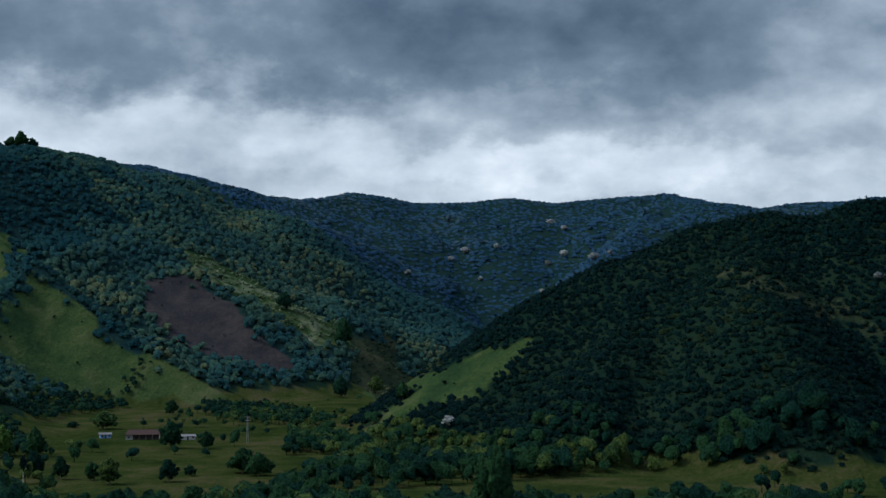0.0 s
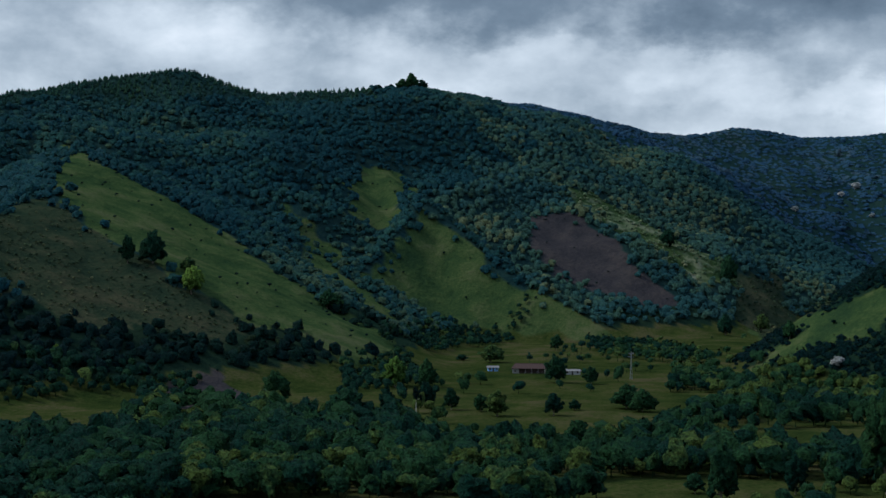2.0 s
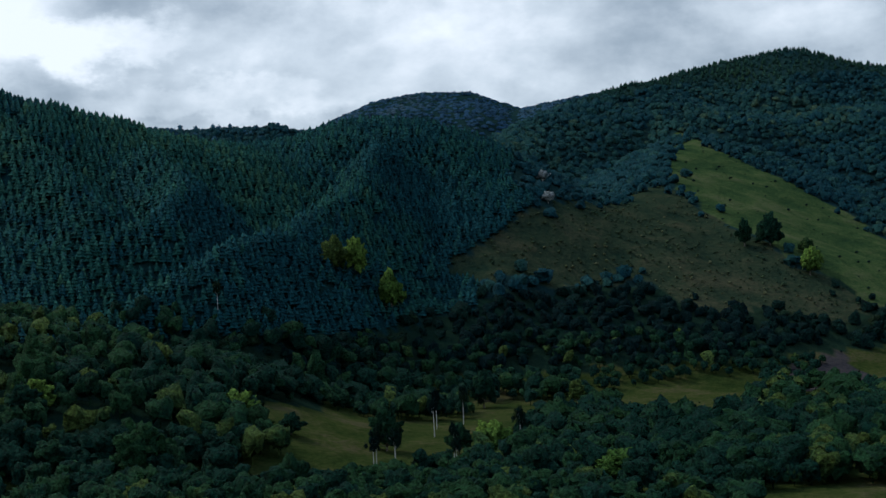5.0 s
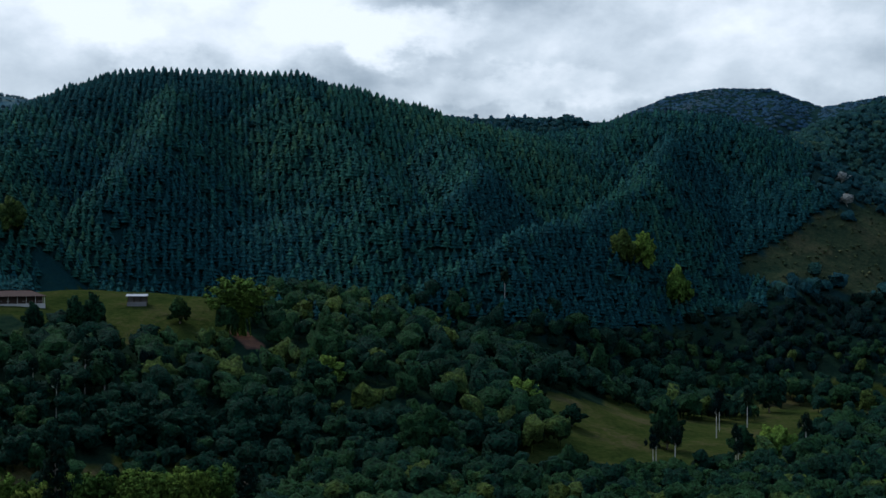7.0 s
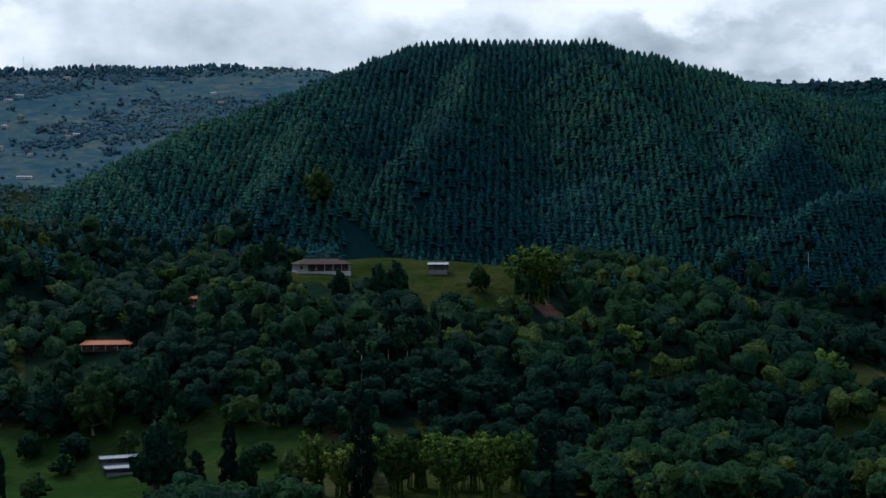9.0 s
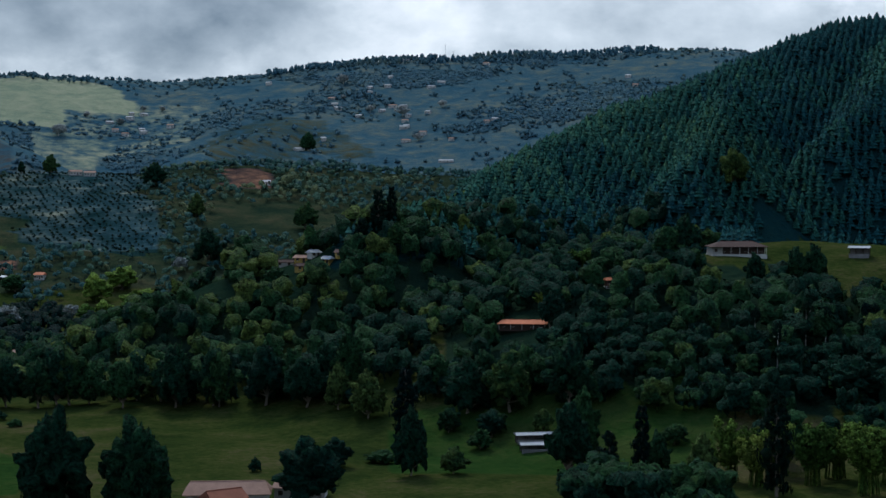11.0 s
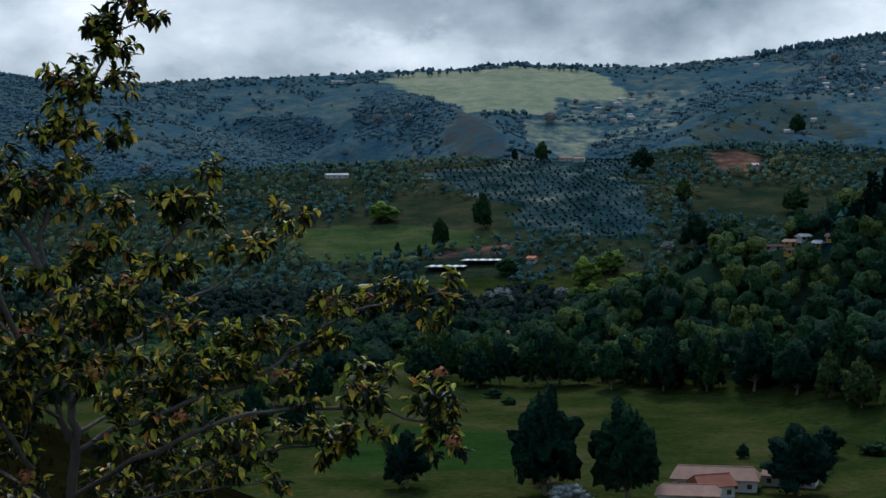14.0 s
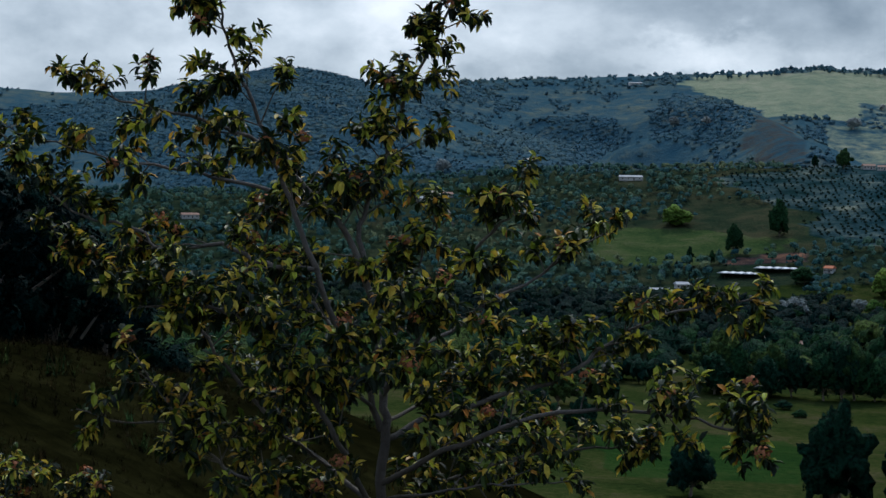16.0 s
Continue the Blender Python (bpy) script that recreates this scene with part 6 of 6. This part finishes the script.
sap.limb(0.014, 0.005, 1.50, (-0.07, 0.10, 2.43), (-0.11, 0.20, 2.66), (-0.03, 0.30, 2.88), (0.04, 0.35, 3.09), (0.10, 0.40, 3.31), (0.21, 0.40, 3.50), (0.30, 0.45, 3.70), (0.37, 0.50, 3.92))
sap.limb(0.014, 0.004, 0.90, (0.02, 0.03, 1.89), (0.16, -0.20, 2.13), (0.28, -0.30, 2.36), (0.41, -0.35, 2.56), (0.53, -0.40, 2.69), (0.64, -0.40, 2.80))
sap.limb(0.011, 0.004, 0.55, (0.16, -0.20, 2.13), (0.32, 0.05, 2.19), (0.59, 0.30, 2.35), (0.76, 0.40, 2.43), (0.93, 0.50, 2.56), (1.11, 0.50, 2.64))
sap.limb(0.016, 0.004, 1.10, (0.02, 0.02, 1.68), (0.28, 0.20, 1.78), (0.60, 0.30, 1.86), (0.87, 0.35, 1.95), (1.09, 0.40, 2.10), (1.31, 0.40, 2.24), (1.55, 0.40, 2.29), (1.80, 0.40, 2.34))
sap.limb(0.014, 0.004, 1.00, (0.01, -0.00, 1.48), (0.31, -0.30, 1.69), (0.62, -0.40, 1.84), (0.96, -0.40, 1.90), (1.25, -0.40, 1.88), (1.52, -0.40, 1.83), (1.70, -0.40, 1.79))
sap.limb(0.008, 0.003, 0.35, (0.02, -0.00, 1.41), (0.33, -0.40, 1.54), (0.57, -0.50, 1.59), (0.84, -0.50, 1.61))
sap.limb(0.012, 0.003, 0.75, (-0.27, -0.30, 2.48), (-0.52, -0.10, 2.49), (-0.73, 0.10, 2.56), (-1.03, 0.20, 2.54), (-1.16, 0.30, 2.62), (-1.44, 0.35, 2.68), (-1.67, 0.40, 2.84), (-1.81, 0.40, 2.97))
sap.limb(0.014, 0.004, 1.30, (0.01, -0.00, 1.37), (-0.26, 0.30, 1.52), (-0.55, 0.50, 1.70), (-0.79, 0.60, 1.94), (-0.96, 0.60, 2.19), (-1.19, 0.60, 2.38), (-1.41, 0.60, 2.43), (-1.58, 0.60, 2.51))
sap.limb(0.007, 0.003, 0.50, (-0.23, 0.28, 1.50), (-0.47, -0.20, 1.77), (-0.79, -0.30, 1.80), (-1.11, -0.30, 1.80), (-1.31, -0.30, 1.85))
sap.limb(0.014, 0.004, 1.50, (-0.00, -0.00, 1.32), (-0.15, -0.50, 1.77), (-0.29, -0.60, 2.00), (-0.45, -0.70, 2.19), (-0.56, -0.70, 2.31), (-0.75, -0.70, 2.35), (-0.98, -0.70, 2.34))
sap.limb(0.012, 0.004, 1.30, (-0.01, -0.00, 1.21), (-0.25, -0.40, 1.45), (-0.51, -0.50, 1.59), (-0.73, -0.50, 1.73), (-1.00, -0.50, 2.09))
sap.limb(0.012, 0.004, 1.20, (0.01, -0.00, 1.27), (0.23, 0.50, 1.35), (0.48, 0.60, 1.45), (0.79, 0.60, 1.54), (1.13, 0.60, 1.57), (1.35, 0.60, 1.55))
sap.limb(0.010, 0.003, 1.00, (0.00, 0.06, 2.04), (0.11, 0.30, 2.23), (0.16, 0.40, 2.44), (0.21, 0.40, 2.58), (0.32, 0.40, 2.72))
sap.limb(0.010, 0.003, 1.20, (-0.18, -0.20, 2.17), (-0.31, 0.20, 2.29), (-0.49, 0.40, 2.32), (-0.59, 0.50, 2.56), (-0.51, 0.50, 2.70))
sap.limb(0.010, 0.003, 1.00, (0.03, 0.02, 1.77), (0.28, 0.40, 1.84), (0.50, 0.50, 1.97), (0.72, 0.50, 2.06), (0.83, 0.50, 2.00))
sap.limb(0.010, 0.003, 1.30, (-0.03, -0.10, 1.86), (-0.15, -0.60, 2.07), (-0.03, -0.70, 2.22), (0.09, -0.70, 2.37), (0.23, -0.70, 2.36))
twig = Sapling("roadside_shrub", "thin twiggy shrub with few yellowing leaves", 118.2, 9.5, 9, 0.06)
for k in range(7):
    g = random.Random(60 + k)
    x, y = g.uniform(-0.25, 0.45), g.uniform(-0.3, 0.3)
    twig.limb(0.008, 0.003, 0.45, (0, 0, -0.1), (x * 0.4, y * 0.4, 0.5), (x * 0.9, y * 0.8, 0.9), (x * 1.5, y, 1.15 + 0.25 * g.random()), part_name="stem", bare=0.5)


def plant_bank():
    """Rough grass and low weeds on the near bank."""
    x, y = sprinkle(103, 123, 9, 62, 0.3, 71)
    nr = np.random.RandomState(72)
    k = (nr.rand(len(x)) < 0.75) & (fbm(x, y, 5, 75) > -0.12)
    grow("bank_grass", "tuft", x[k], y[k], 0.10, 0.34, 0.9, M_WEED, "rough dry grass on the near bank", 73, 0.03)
    k = (nr.rand(len(x)) < 0.03) & (fbm(x, y, 7, 79) > 0.02)
    grow("bank_weeds", "tuft", x[k], y[k], 0.3, 0.8, 1.0, M_DOME, "low leafy weeds on the near bank", 74, 0.05)


plant_bank()
